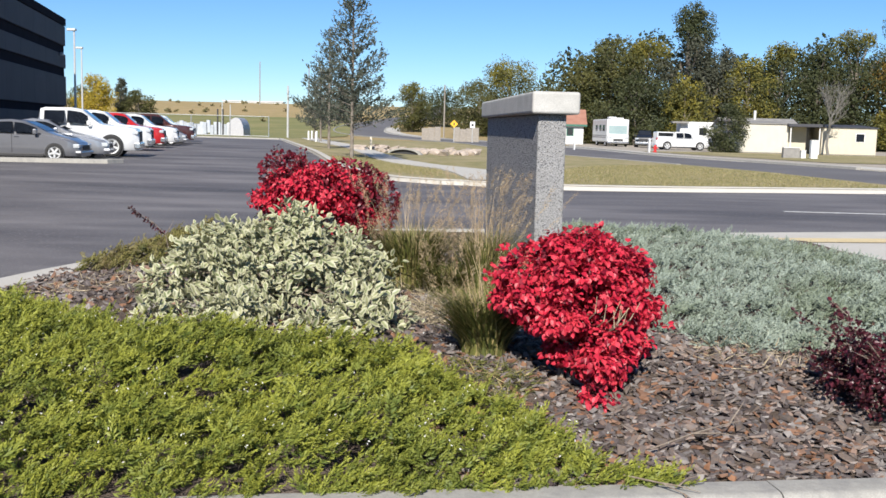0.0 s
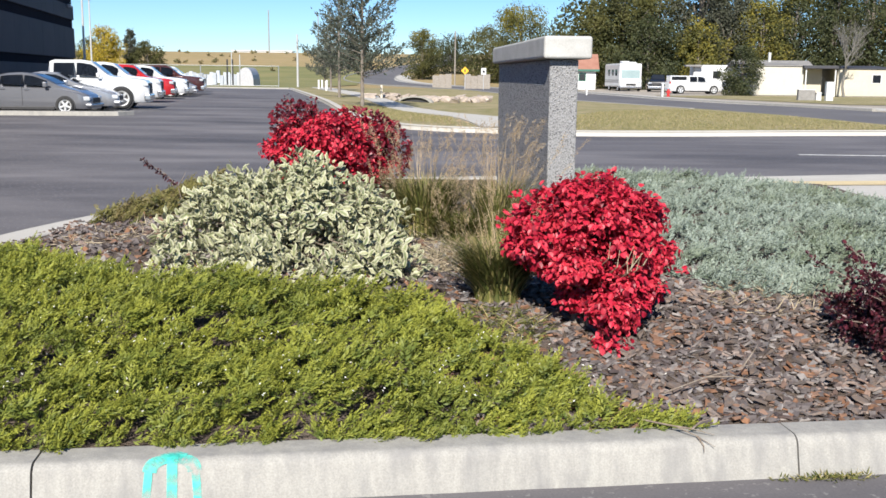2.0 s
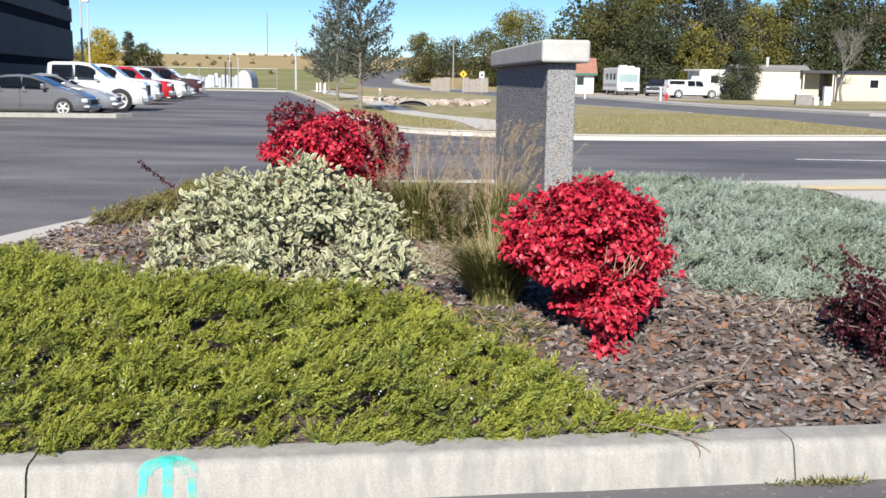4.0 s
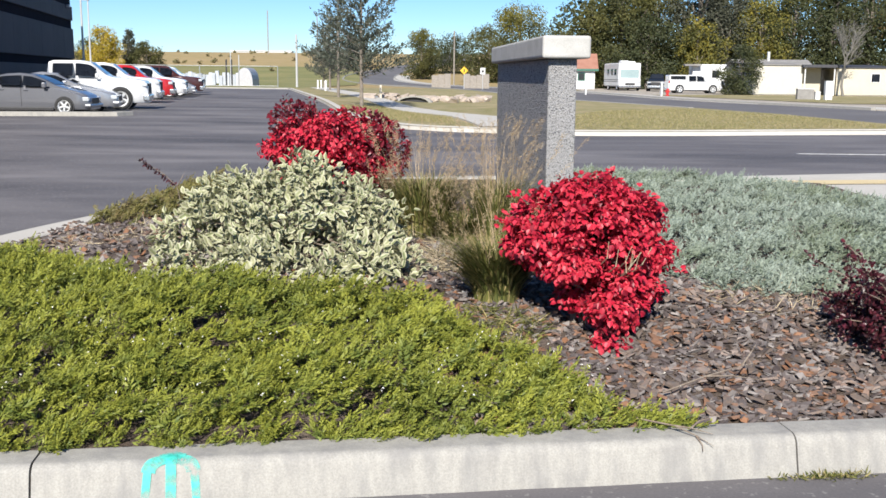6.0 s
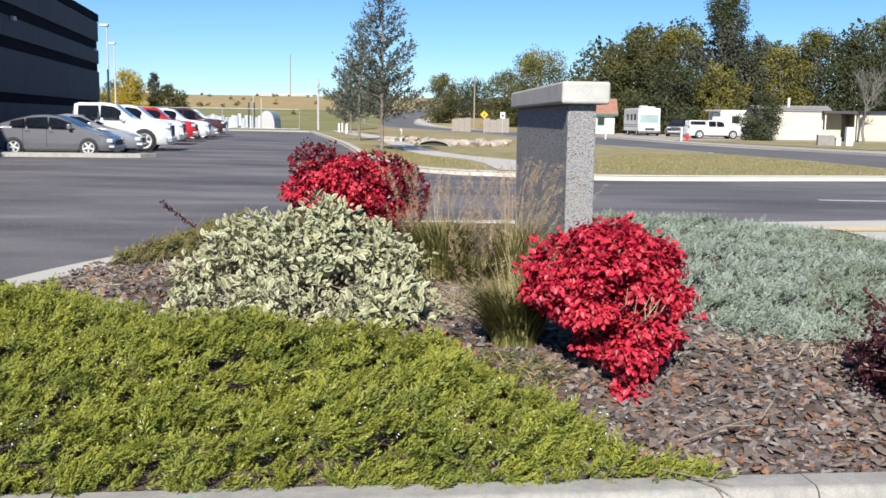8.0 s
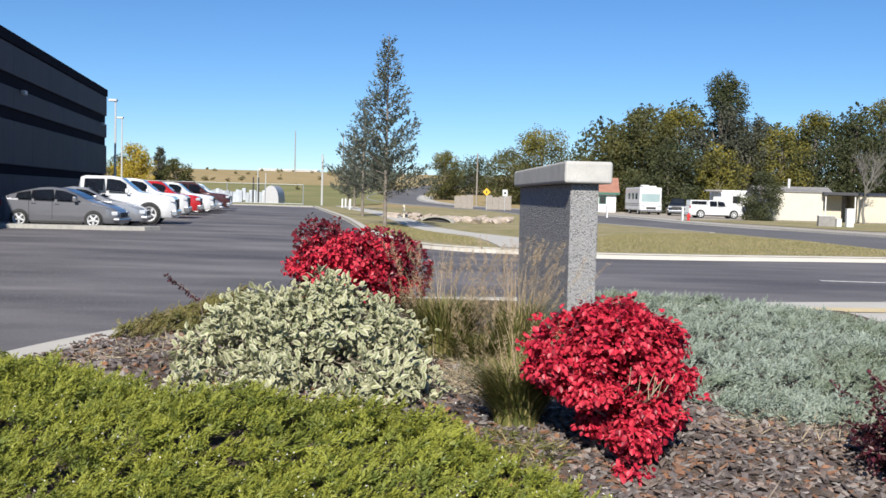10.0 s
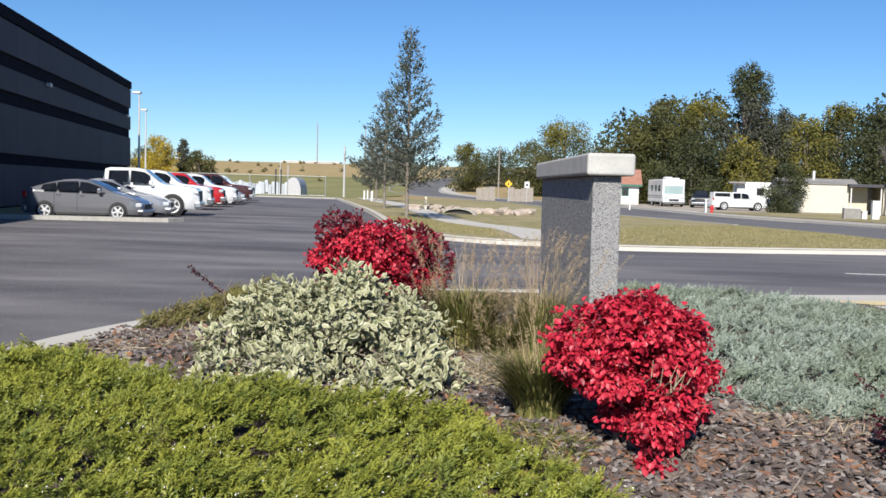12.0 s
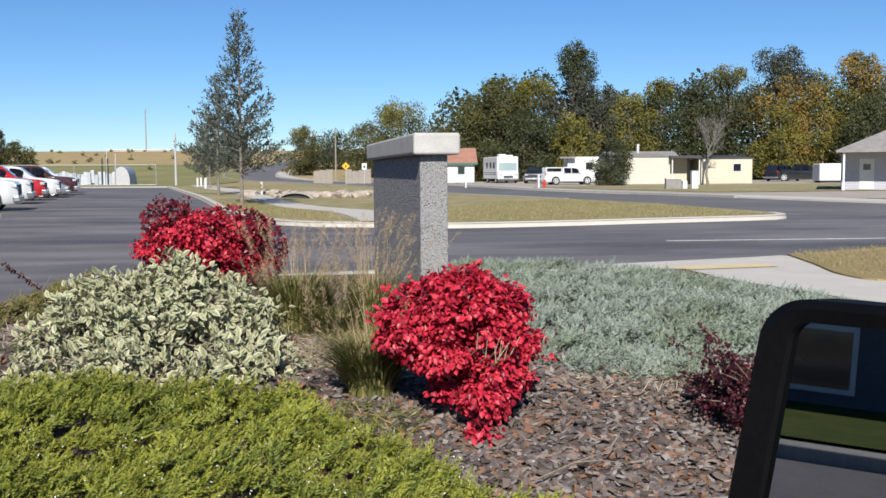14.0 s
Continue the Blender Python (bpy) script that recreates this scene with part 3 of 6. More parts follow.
def sprigs(parent, roots, length, leaf, n, material, g, spread=0.35):
    """Single twigs with small leaves that stand out of a crown; roots: (x, y, z, way x, way y, way z)."""
    P, A = [], []
    for r in roots:
        at, way = Vector(r[:3]), Vector(r[3:]).normalized()
        size = length * g.uniform(0.7, 1.25)
        sag = Vector((g.normal(0, spread), g.normal(0, spread), g.normal(0, 0.1)))
        line = [at + (way * t + sag * t * t * 0.5) * size for t in (0, 0.33, 0.66, 1.0)]
        bm = bmesh.new()
        add_tube(bm, line, [0.005, 0.004, 0.003, 0.0015], 5)
        part("twig", bm, BARK, parent)
        for _ in range(n):
            t = g.uniform(0.25, 1.0)
            j = min(2, int(t * 3))
            P.append(line[j].lerp(line[j + 1], t * 3 - j) + Vector(g.normal(0, leaf * 0.35, 3)))
            A.append(way * 0.5 + Vector(g.normal(0, 0.7, 3)))
    leaf_mesh("twig_leaves", np.array(P), np.array(A), unit(len(P), g) + np.array([0, -0.6, 0.5]), leaf, leaf * 0.6, material, parent, oval=True)


sprigs(back_red, [(-0.55 + 0.05 * k, -0.1, 0.66 + 0.02 * (k % 3), -0.5 + 0.06 * k, -0.2, 1.0) for k in range(9)] + [(0.3 + 0.06 * k, -0.1, 0.62 - 0.07 * k, 0.5 + 0.1 * k, -0.2, 0.8) for k in range(6)], 0.26, 0.05, 13, MAROON, rng)
sprigs(near_red, [(-0.42, -0.05, 0.5, -1, -0.2, 0.35), (-0.36, -0.1, 0.62, -0.8, -0.2, 0.6), (0.28, -0.1, 0.34, 1, -0.2, 0.3), (0.29, -0.05, 0.28, 1, -0.1, 0.1), (0.2, -0.1, 0.56, 0.5, -0.2, 0.8)], 0.09, 0.036, 11, RED, rng)
# bare pale twigs showing in the gaps of the crown
for k in range(9):
    bm = bmesh.new()
    x0, z0 = 0.03 + 0.014 * k + rng.normal(0, 0.03), 0.36 + rng.normal(0, 0.03)
    add_tube(bm, [(x0 - 0.03, -0.22, z0 - 0.08), (x0, -0.36 - 0.01 * (k % 3), z0), (x0 + rng.normal(0.02, 0.02), -0.37, z0 + 0.08)], [0.003, 0.0026, 0.0018], 5)
    part("bare_twig", bm, STRAW, near_red)
cream = shrub("cream_shrub", place(-1.055, 6.75), [(-0.05, 0.05, 0.24, 0.50, 0.6, 0.30), (-0.34, 0, 0.25, 0.36, 0.55, 0.32), (0.12, 0.05, 0.26, 0.40, 0.5, 0.31), (-0.52, -0.1, 0.08, 0.38, 0.5, 0.22), (0.46, -0.05, 0.14, 0.34, 0.5, 0.22),
      (0.08, 0.1, 0.44, 0.20, 0.25, 0.20), (0.44, 0.1, 0.28, 0.2, 0.28, 0.18), (-0.45, 0.05, 0.30, 0.2, 0.28, 0.17),
      (0.05, -0.45, 0.05, 0.6, 0.4, 0.2), (0.5, -0.3, 0.05, 0.38, 0.4, 0.19), (-0.4, -0.4, 0.05, 0.4, 0.4, 0.2),
      (0.1, -0.9, 0.02, 0.6, 0.42, 0.19), (0.55, -0.75, 0.04, 0.36, 0.4, 0.18), (-0.35, -0.8, 0.02, 0.4, 0.4, 0.18)], 10500, 0.066, 0.034, CREAM,
      "sprawling dogwood shrub with grey-green cream-edged leaves", "shrub", 7, None, 5, upward=0.55, tuft=(125, 0.115), shingle=True, flat=0.8, shell=0.6, droop=0.12, n_stems=110, stem_r=0.008)
rng = np.random.default_rng(8)
roots = []
for k in range(26):
    a = -0.95 + 1.75 * (k + 0.5) / 26
    top = 0.46 + 0.10 * math.exp(-((a - 0.1) / 0.14) ** 2) - 0.42 * a * a
    roots.append((a * 0.85, rng.uniform(-0.1, 0.3), max(0.05, top - 0.04), a * 0.7, -0.15, 0.9))
sprigs(cream, roots, 0.13, 0.066, 11, CREAM, rng)
barberry = shrub("barberry_shrub", place(2.27, 4.66), [(0, 0, 0.18, 0.32, 0.32, 0.18), (-0.18, 0, 0.13, 0.2, 0.28, 0.13), (0.15, 0, 0.26, 0.26, 0.3, 0.18)], 4200, 0.026, 0.018, BARBERRY,
      "dark purple barberry shrub with arching twigs", "shrub", 9, (BARBERRY, 1500), 6, n_stems=60, stem_r=0.007, tuft=(60, 0.10))



# arching barberry twigs that stand out of the crown
rng = np.random.default_rng(19)
P, A = [], []
for k in range(44):
    a, up = rng.uniform(0, 2 * math.pi), rng.uniform(0.12, 0.55)
    reach = rng.uniform(0.28, 0.54)
    line = [Vector((math.cos(a) * reach * t, math.sin(a) * reach * t, 0.05 + up * t * (1.35 - 0.5 * t))) for t in (0, 0.33, 0.66, 1.0)]
    bm = bmesh.new()
    add_tube(bm, line, [0.005, 0.004, 0.003, 0.0015], 5)
    part("twig", bm, BARK, barberry)
    for _ in range(46):
        t = rng.uniform(0.45, 1.0)
        j = min(2, int(t * 3))
        P.append(line[j].lerp(line[j + 1], t * 3 - j) + Vector(rng.normal(0, 0.012, 3)))
        A.append(rng.normal(0, 1, 3))
leaf_mesh("twig_leaves", np.array(P), np.array(A), unit(len(P), rng), 0.03, 0.019, BARBERRY, barberry, oval=True)


def juniper_mat(name, colours, tip, dry, rough=0.55):
    """Juniper sprays: a colour for each spray, new growth paler at its tip, some sprays dry."""
    m = bpy.data.materials.new(name)
    m.use_nodes = True
    nt = m.node_tree
    p = nt.nodes["Principled BSDF"]
    p.inputs["Roughness"].default_value, p.inputs["Specular IOR Level"].default_value = rough, 0.3
    sp = nt.nodes.new("ShaderNodeSeparateXYZ")
    nt.links.new(nt.nodes.new("ShaderNodeUVMap").outputs["UV"], sp.inputs["Vector"])
    r = nt.nodes.new("ShaderNodeValToRGB")
    while len(r.color_ramp.elements) < len(colours):
        r.color_ramp.elements.new(0.5)
    for i, c in enumerate(colours):
        r.color_ramp.elements[i].position = i / (len(colours) - 1)
        r.color_ramp.elements[i].color = (*c, 1)
    nt.links.new(sp.outputs["Y"], r.inputs["Fac"])
    fac = nt.nodes.new("ShaderNodeMapRange")
    fac.inputs["From Min"].default_value, fac.inputs["From Max"].default_value, fac.inputs["To Max"].default_value = 0.3, 1.0, 0.75
    nt.links.new(sp.outputs["X"], fac.inputs["Value"])
    col = blend(nt, "MIX", fac.outputs["Result"], r.outputs["Color"], tip)
    worn = nt.nodes.new("ShaderNodeMapRange")
    worn.inputs["From Min"].default_value, worn.inputs["From Max"].default_value, worn.inputs["To Max"].default_value = 0.48, 0.70, 0.8
    nt.links.new(tex_noise(nt, dry[1], 4), worn.inputs["Value"])
    col = blend(nt, "MIX", worn.outputs["Result"], col, dry[0])
    nt.links.new(col, p.inputs["Base Color"])
    tr = nt.nodes.new("ShaderNodeBsdfTranslucent")
    nt.links.new(col, tr.inputs["Color"])
    mx = nt.nodes.new("ShaderNodeMixShader")
    mx.inputs["Fac"].default_value = 0.12
    nt.links.new(p.outputs["BSDF"], mx.inputs[1])
    nt.links.new(tr.outputs["BSDF"], mx.inputs[2])
    nt.links.new(mx.outputs["Shader"], nt.nodes["Material Output"].inputs["Surface"])
    return m


GOLDJ = juniper_mat("golden_juniper", [(0.08, 0.11, 0.022), (0.12, 0.15, 0.026), (0.17, 0.195, 0.032), (0.22, 0.235, 0.04), (0.13, 0.165, 0.028)], (0.34, 0.345, 0.05), ((0.10, 0.13, 0.028), 3.2))
BLUEJ = juniper_mat("blue_juniper", [(0.10, 0.135, 0.095), (0.16, 0.20, 0.155), (0.23, 0.275, 0.22), (0.28, 0.32, 0.265), (0.17, 0.21, 0.16)], (0.34, 0.395, 0.335), ((0.12, 0.15, 0.07), 1.1))


DULLJ = juniper_mat("dull_juniper", [(0.07, 0.08, 0.025), (0.10, 0.105, 0.03), (0.14, 0.13, 0.045), (0.12, 0.10, 0.05)], (0.26, 0.23, 0.07), ((0.14, 0.10, 0.05), 4.0))


def plumes(name, P, H, size, material, parent, rng, blades=44, slim=0.16, blade=0.27, flat=0.55, rise=0.3):
    """Feathery juniper sprays: short blades set all round an arching shoot, shorter towards its tip."""
    n = len(P)
    H = H / np.linalg.norm(H, axis=1, keepdims=True)
    side = np.cross(H, [0.0, 0, 1])
    side /= np.linalg.norm(side, axis=1, keepdims=True) + 1e-9
    lift = np.cross(side, H)
    tint = rng.random(n)
    V, UV = [], []
    for k in range(blades):
        u = ((k + 0.5) / blades) ** 0.8
        a = k * 2.4 + rng.normal(0, 0.4, (n, 1))
        radial = side * np.cos(a) + lift * np.sin(a) * flat
        at = P + H * (size * u)[:, None] + lift * (size * rise * u * u)[:, None] + radial * (size * 0.05 * (1.1 - u))[:, None]
        way = H * 0.8 + lift * rise * u + radial * (1.0 - 0.55 * u) + rng.normal(0, 0.16, (n, 3))
        way /= np.linalg.norm(way, axis=1, keepdims=True)
        L = (size * blade * (1.15 - 0.65 * u) * rng.uniform(0.75, 1.2, n))[:, None]
        w = np.cross(way, radial + rng.normal(0, 0.5, (n, 3)) + np.array([0, 0, 0.3]))
        w /= np.linalg.norm(w, axis=1, keepdims=True) + 1e-9
        w = w * L * slim
        V.append(np.stack([at, at + way * L * 0.45 - w, at + way * L, at + way * L * 0.45 + w], 1))
        t = np.stack([np.full(n, u), tint], 1)
        tt = np.stack([np.full(n, min(1.0, u + 0.25)), tint], 1)
        UV.append(np.stack([t, t, tt, t], 1))
    V = np.concatenate(V).reshape(-1, 3)
    F = np.arange(len(V)).reshape(-1, 4)
    return link_mesh(name, V.tolist(), F.tolist(), material, parent, uv=np.concatenate(UV).reshape(-1, 2))


GOLD_EDGE = [(-3.6, 3.3), (-3.75, 5.5), (-3.3, 6.35), (-2.7, 6.5), (-1.9, 5.6), (-1.4, 5.22), (-1.03, 5.25), (-0.67, 5.0), (-0.45, 5.15), (-0.1, 5.15), (0.04, 4.8), (0.3, 4.45), (0.7, 3.85), (1.0, 3.67), (0.2, 3.56), (-1.5, 3.32), (-3.0, 3.12)]


def edge_gap(x, y, poly):
    """Distance to the rim of an outline."""
    best = 9.0
    for (x0, y0), (x1, y1) in zip(poly, poly[1:] + poly[:1]):
        dx, dy = x1 - x0, y1 - y0
        t = max(0.0, min(1.0, ((x - x0) * dx + (y - y0) * dy) / (dx * dx + dy * dy)))
        best = min(best, math.hypot(x - x0 - t * dx, y - y0 - t * dy))
    return best


def mat_of_sprays(name, poly, count, height, length, material, label, seed, lean, rough=0.08, lump=1.6, branches=14, fan=5, clump=0.02, turn=0.7, blades=44, climbs=(0.1, 0.7), near=5.5, slim=0.16):
    """A low carpet of juniper: shoots in billowing clumps with deep gaps between."""
    rng = np.random.default_rng(seed)
    ob = thing(name, Matrix.Identity(4), label, "ground cover")
    xs, ys = [p[0] for p in poly], [p[1] for p in poly]
    pts, head, size = [], [], []
    while len(pts) < count:
        x, y = rng.uniform(min(xs), max(xs)), rng.uniform(min(ys), max(ys))
        if not in_poly(x, y, poly):
            continue
        if rng.random() > min(1.0, near / (y + 0.6)) + 0.1:
            continue
        g = edge_gap(x, y, poly)
        wave = noise.noise((x * 6.0, y * 6.0, seed + 3.1)) + 0.6 * noise.noise((x * 13.0, y * 13.0, seed + 7.7))
        if wave < -0.5 and g > 0.25 and rng.random() < 0.5:
            continue
        h = height * (1 - math.exp(-g / 0.2)) * (0.75 + 0.5 * noise.noise((x * lump, y * lump, seed)))
        h += clump * wave * min(1.0, g / 0.15)
        z = bed_z(x, y) + 0.02 + max(0.0, h - rough * rng.random() ** 1.5)
        a = rng.normal(lean, turn)
        climb = rng.uniform(*climbs)
        bunch = length * rng.uniform(0.7, 1.3)
        for _ in range(fan):
            b = rng.normal(0, 0.5)
            head.append((math.cos(a + b), math.sin(a + b), climb + rng.normal(0, 0.2) - abs(b) * 0.25))
            k = rng.uniform(-0.75, 0.1)
            pts.append((x + math.cos(a) * bunch * k + rng.normal(0, 0.014), y + math.sin(a) * bunch * k + rng.normal(0, 0.014), max(bed_z(x, y) + 0.01, z + climb * bunch * k * 0.6)))
            size.append(bunch * rng.uniform(0.6, 1.0))
    pts, head, size = np.array(pts), np.array(head), np.array(size)
    # each spreading branch carries the sprays nearest to it
    hubs = pts[rng.choice(len(pts), branches, replace=False)]
    owner = ((pts[:, None, :2] - hubs[None, :, :2]) ** 2).sum(2).argmin(1)
    for k in range(branches):
        m = owner == k
        plumes("branch", pts[m], head[m], size[m], material, ob, rng, blades, slim)
    return ob


mat_of_sprays("golden_juniper", GOLD_EDGE, 17500, 0.25, 0.102, GOLDJ, "spreading golden-green juniper with feathery sprays behind the kerb", 11, 0.35, clump=0.085, turn=0.9, rough=0.14, blades=31)
BLUE_EDGE = [(0.95, 9.5), (1.05, 6.9), (1.35, 6.0), (1.6, 5.42), (2.05, 5.32), (2.5, 5.38), (3.6, 5.6), (4.6, 6.5), (4.4, 8.6), (4.0, 10.2), (3.7, 11.3), (2.8, 12.0), (1.6, 12.3), (1.0, 11.8)]
mat_of_sprays("blue_juniper", BLUE_EDGE, 13500, 0.12, 0.11, BLUEJ, "low spreading silver-blue juniper carpet", 13, 0.3, rough=0.07, clump=0.05, blades=26, climbs=(0.1, 0.8), slim=0.17, turn=1.0)
SIDE_EDGE = [(-3.2, 8.6), (-2.6, 8.3), (-2.05, 8.5), (-1.8, 9.2), (-2.2, 10.1), (-2.75, 9.9)]
mat_of_sprays("golden_juniper", SIDE_EDGE, 900, 0.25, 0.14, DULLJ, "small patch of dull olive juniper beside the curved kerb", 15, 0.5, branches=4, clump=0.05, blades=30, near=20)


def grass_clump(at, radius, height, count, seed, label, heads=30, spread=0.35):
    rng = np.random.default_rng(seed)
    ob = thing("ornamental_grass", Matrix.Translation(at), label, "grass", "ornamental grasses")

    def tufts(name, n, h, w, material, curl):
        a, r = rng.uniform(0, 2 * math.pi, n), radius * np.sqrt(rng.random(n))
        base = np.stack([np.cos(a) * r, np.sin(a) * r, -0.02 + 0 * r], 1)
        out = np.stack([np.cos(a), np.sin(a), 0 * a], 1) + rng.normal(0, 0.5, (n, 3)) * np.array([1, 1, 0])
        hh = h * rng.uniform(0.55, 1.1, n)
        lean = spread * rng.uniform(0.2, 1.3, n)
        V, F = [], []
        side = np.cross(out, [0, 0, 1.0])
        side /= np.linalg.norm(side, axis=1, keepdims=True) + 1e-9
        segs = 4
        for j in range(segs + 1):
            u = j / segs
            c = base + np.array([0, 0, 1.0]) * (hh * u * (1 - curl * u * u))[:, None] + out * (hh * lean * u * u)[:, None]
            ww = w * (1 - u ** 2 * 0.95)
            V += [c - side * ww, c + side * ww]
        V = np.stack(V, 1).reshape(-1, 3)
        k = np.arange(n)[:, None] * (2 * segs + 2)
        F = np.concatenate([k + np.array([[2 * j, 2 * j + 1, 2 * j + 3, 2 * j + 2]]) for j in range(segs)], 1).reshape(-1, 4)
        link_mesh(name, V.tolist(), F.tolist(), material, ob)
        return base + np.array([0, 0, 1.0]) * (hh * (1 - curl))[:, None] + out * (hh * lean)[:, None], out

    tufts("blades", count, height * 0.72, 0.0055, BLADE, 0.25)
    tip, out = tufts("stalks", heads, height, 0.002, PLUME, 0.08)
    k = np.repeat(np.arange(heads), 70)
    u = rng.random(len(k))
    along = out[k] * 0.4 + unit(len(k), rng) * 0.6 + np.array([0.25, 0, 0.6])
    leaf_mesh("plumes", tip[k] + (out[k] * 0.25 + np.array([0.1, 0, 0.6])) * (u * 0.24 - 0.15)[:, None] + rng.normal(0, 0.006, (len(k), 3)), along, unit(len(k), rng), 0.024, 0.0022, PLUME, ob, slim=True)
    return ob


grass_clump(place(-0.19, 7.5), 0.21, 0.84, 1600, 21, "clump of green and tan ornamental grass with airy plumes", 75, 0.38)
grass_clump(place(0.27, 5.27), 0.12, 0.62, 2100, 22, "clump of green and tan ornamental grass behind the red bush", 40, 0.55)
grass_clump(place(0.36, 7.1), 0.15, 0.90, 800, 23, "clump of straw-coloured ornamental grass by the pillar", 95, 0.32)
grass_clump(place(0.13, 7.25), 0.2, 0.46, 900, 24, "low tangled clump of straw and green grass", 30, 0.9)

# pale berries and dead tips among the golden juniper
rng = np.random.default_rng(61)
P = []
while len(P) < 560:
    x, y = rng.uniform(-3, 1), rng.uniform(3.4, 6)
    if in_poly(x, y, GOLD_EDGE):
        P.append((x, y, bed_z(x, y) + 0.13 + 0.10 * rng.random()))
PALE = leaf_mat("pale_tips", [(0.55, 0.56, 0.5), (0.65, 0.65, 0.6), (0.5, 0.47, 0.4)], 0.6, 0.1)
tagged(leaf_mesh("juniper_berries", P, unit(len(P), rng) + np.array([0, -0.3, 0.3]), unit(len(P), rng) + np.array([0, -1, 0.6]), 0.012, 0.006, PALE), "tiny pale berries and tips on the golden juniper", "berries", kind="stuff")


def straw(at, radius, n, length, seed, label, material):
    """Loose dry stalks lying and leaning on the soil."""
    g = np.random.default_rng(seed)
    a, r = g.uniform(0, 2 * math.pi, n), radius * np.sqrt(g.random(n))
    p = np.stack([at[0] + np.cos(a) * r, at[1] + np.sin(a) * r, 0 * a], 1)
    p[:, 2] = [bed_z(x, y) + 0.012 for x, y, _ in p]
    way = unit(n, g) * np.array([1, 1, 0.35]) + np.array([0, 0, 0.2])
    ob = leaf_mesh("dead_grass", p, way, unit(n, g), length * g.uniform(0.4, 1.2, n), 0.006, material, slim=True)
    return tagged(ob, label, "dead grass", "dead grass patches", "stuff")


straw((-0.02, 6.3), 0.42, 900, 0.16, 71, "matted dry straw between the shrubs", STRAW)
straw((-0.1, 7.4), 0.5, 500, 0.2, 72, "dry straw round the ornamental grass", STRAW)
straw((1.75, 5.35), 0.33, 420, 0.10, 73, "rusty dead juniper patch by the mulch", STRAW)
straw((0.16, 4.75), 0.33, 1100, 0.11, 74, "thin green and straw weeds beside the red bush", BLADE)
straw((-2.6, 7.6), 0.5, 260, 0.12, 75, "dry straw along the curved kerb", STRAW)
straw((0.55, 8.3), 0.5, 400, 0.22, 76, "straw and weeds at the foot of the pillar", BLADE)


def dead_twig(at, ends, label):
    ob = thing("dead_twig", Matrix.Translation(at), label, "twig", "dead twigs")
    for pts in ends:
        bm = bmesh.new()
        add_tube(bm, pts, [0.0045 - 0.0035 * k / (len(pts) - 1) for k in range(len(pts))], 5)
        part("twig", bm, BARK, ob)


dead_twig((-2.13, 7.95, 0.2), [[(0, 0, -0.03), (-0.02, 0, 0.2), (-0.06, 0, 0.38), (-0.16, 0, 0.48), (-0.28, 0, 0.55), (-0.37, 0, 0.61)], [(-0.06, 0, 0.38), (-0.02, 0.02, 0.45), (0.0, 0.03, 0.5)], [(-0.16, 0, 0.48), (-0.2, 0.02, 0.47), (-0.25, 0, 0.49)]], "bare dark twig poking out beside the kerb")
g = np.random.default_rng(62)
t = g.random(90)
P = np.stack([-2.19 - 0.31 * t, 7.95 + g.normal(0, 0.008, 90), 0.58 + 0.23 * t + g.normal(0, 0.008, 90)], 1)
tagged(leaf_mesh("twig_buds", P, unit(90, g), unit(90, g), 0.03, 0.016, BARBERRY), "dark shrivelled leaves on the bare twig", "leaves", kind="stuff")
dead_twig((0.84, 3.62, 0.16), [[(-0.1, 0.05, 0.02), (0.03, -0.03, 0.02), (0.10, -0.08, 0.0), (0.16, -0.11, -0.03)], [(0.03, -0.03, 0.02), (0.09, -0.04, 0.015), (0.17, -0.055, -0.003)], [(0.10, -0.08, 0.0), (0.12, -0.1, -0.03), (0.12, -0.115, -0.05)], [(0.09, -0.04, 0.015), (0.13, 0.0, 0.03), (0.18, 0.02, 0.035)]], "dry juniper twig hanging over the kerb")
dead_twig((1.15, 4.05, bed_z(1.15, 4.05)), [[(-0.25, -0.1, 0.05), (-0.05, 0, 0.09), (0.12, 0.06, 0.12), (0.25, 0.12, 0.13)], [(-0.05, 0, 0.09), (0.06, -0.02, 0.1), (0.18, -0.01, 0.08)], [(0.12, 0.06, 0.12), (0.17, 0.1, 0.17), (0.2, 0.13, 0.2)]], "grey dry twig lying on the mulch")

# weeds at the foot of the kerb
rng = np.random.default_rng(81)
n = 260
x = rng.normal(1.44, 0.09, n)
p = np.stack([x, 3.355 + 0.137 * x - np.abs(rng.normal(0, 0.02, n)), 0 * x + 0.004], 1)
tagged(leaf_mesh("weeds", p, unit(n, rng) * np.array([1, 1, 0.4]) + np.array([0, -0.2, 0.4]), unit(n, rng), 0.03 * rng.uniform(0.5, 1.4, n), 0.006, BLADE, slim=True), "small green weeds in the kerb joint", "weeds", kind="stuff")
# ---- dark building ----
LOT_TURN = 11.3
FACADE = mat("facade_panel", (0.046, 0.046, 0.060), (0.054, 0.054, 0.070), 0.5, 20, 0.7, bump=0.05, tint_random=0.04, spec=0.2)
FACADE_DARK = mat("facade_band", (0.012, 0.013, 0.020), (0.015, 0.016, 0.025), 1, 20, 0.95, bump=0, spec=0.04)
hall = thing("building", pose(-28.6, 76.8, 0.1, 0, 0, LOT_TURN), "dark blue-grey panelled industrial building with black bands", "building")
box("core", (-30, -0.12, -72, 0, -0.5, 8.6), FACADE_DARK, hall)
for z0, z1 in ((0.0, 1.9), (2.4, 4.6), (5.22, 6.25), (6.9, 8.35)):
    for k in range(18):
        box("panel", (-0.12, 0.0, -4.0 * (k + 1) + 0.005, -4.0 * k - 0.005, z0, z1), FACADE, hall, 0.01, segs=1)
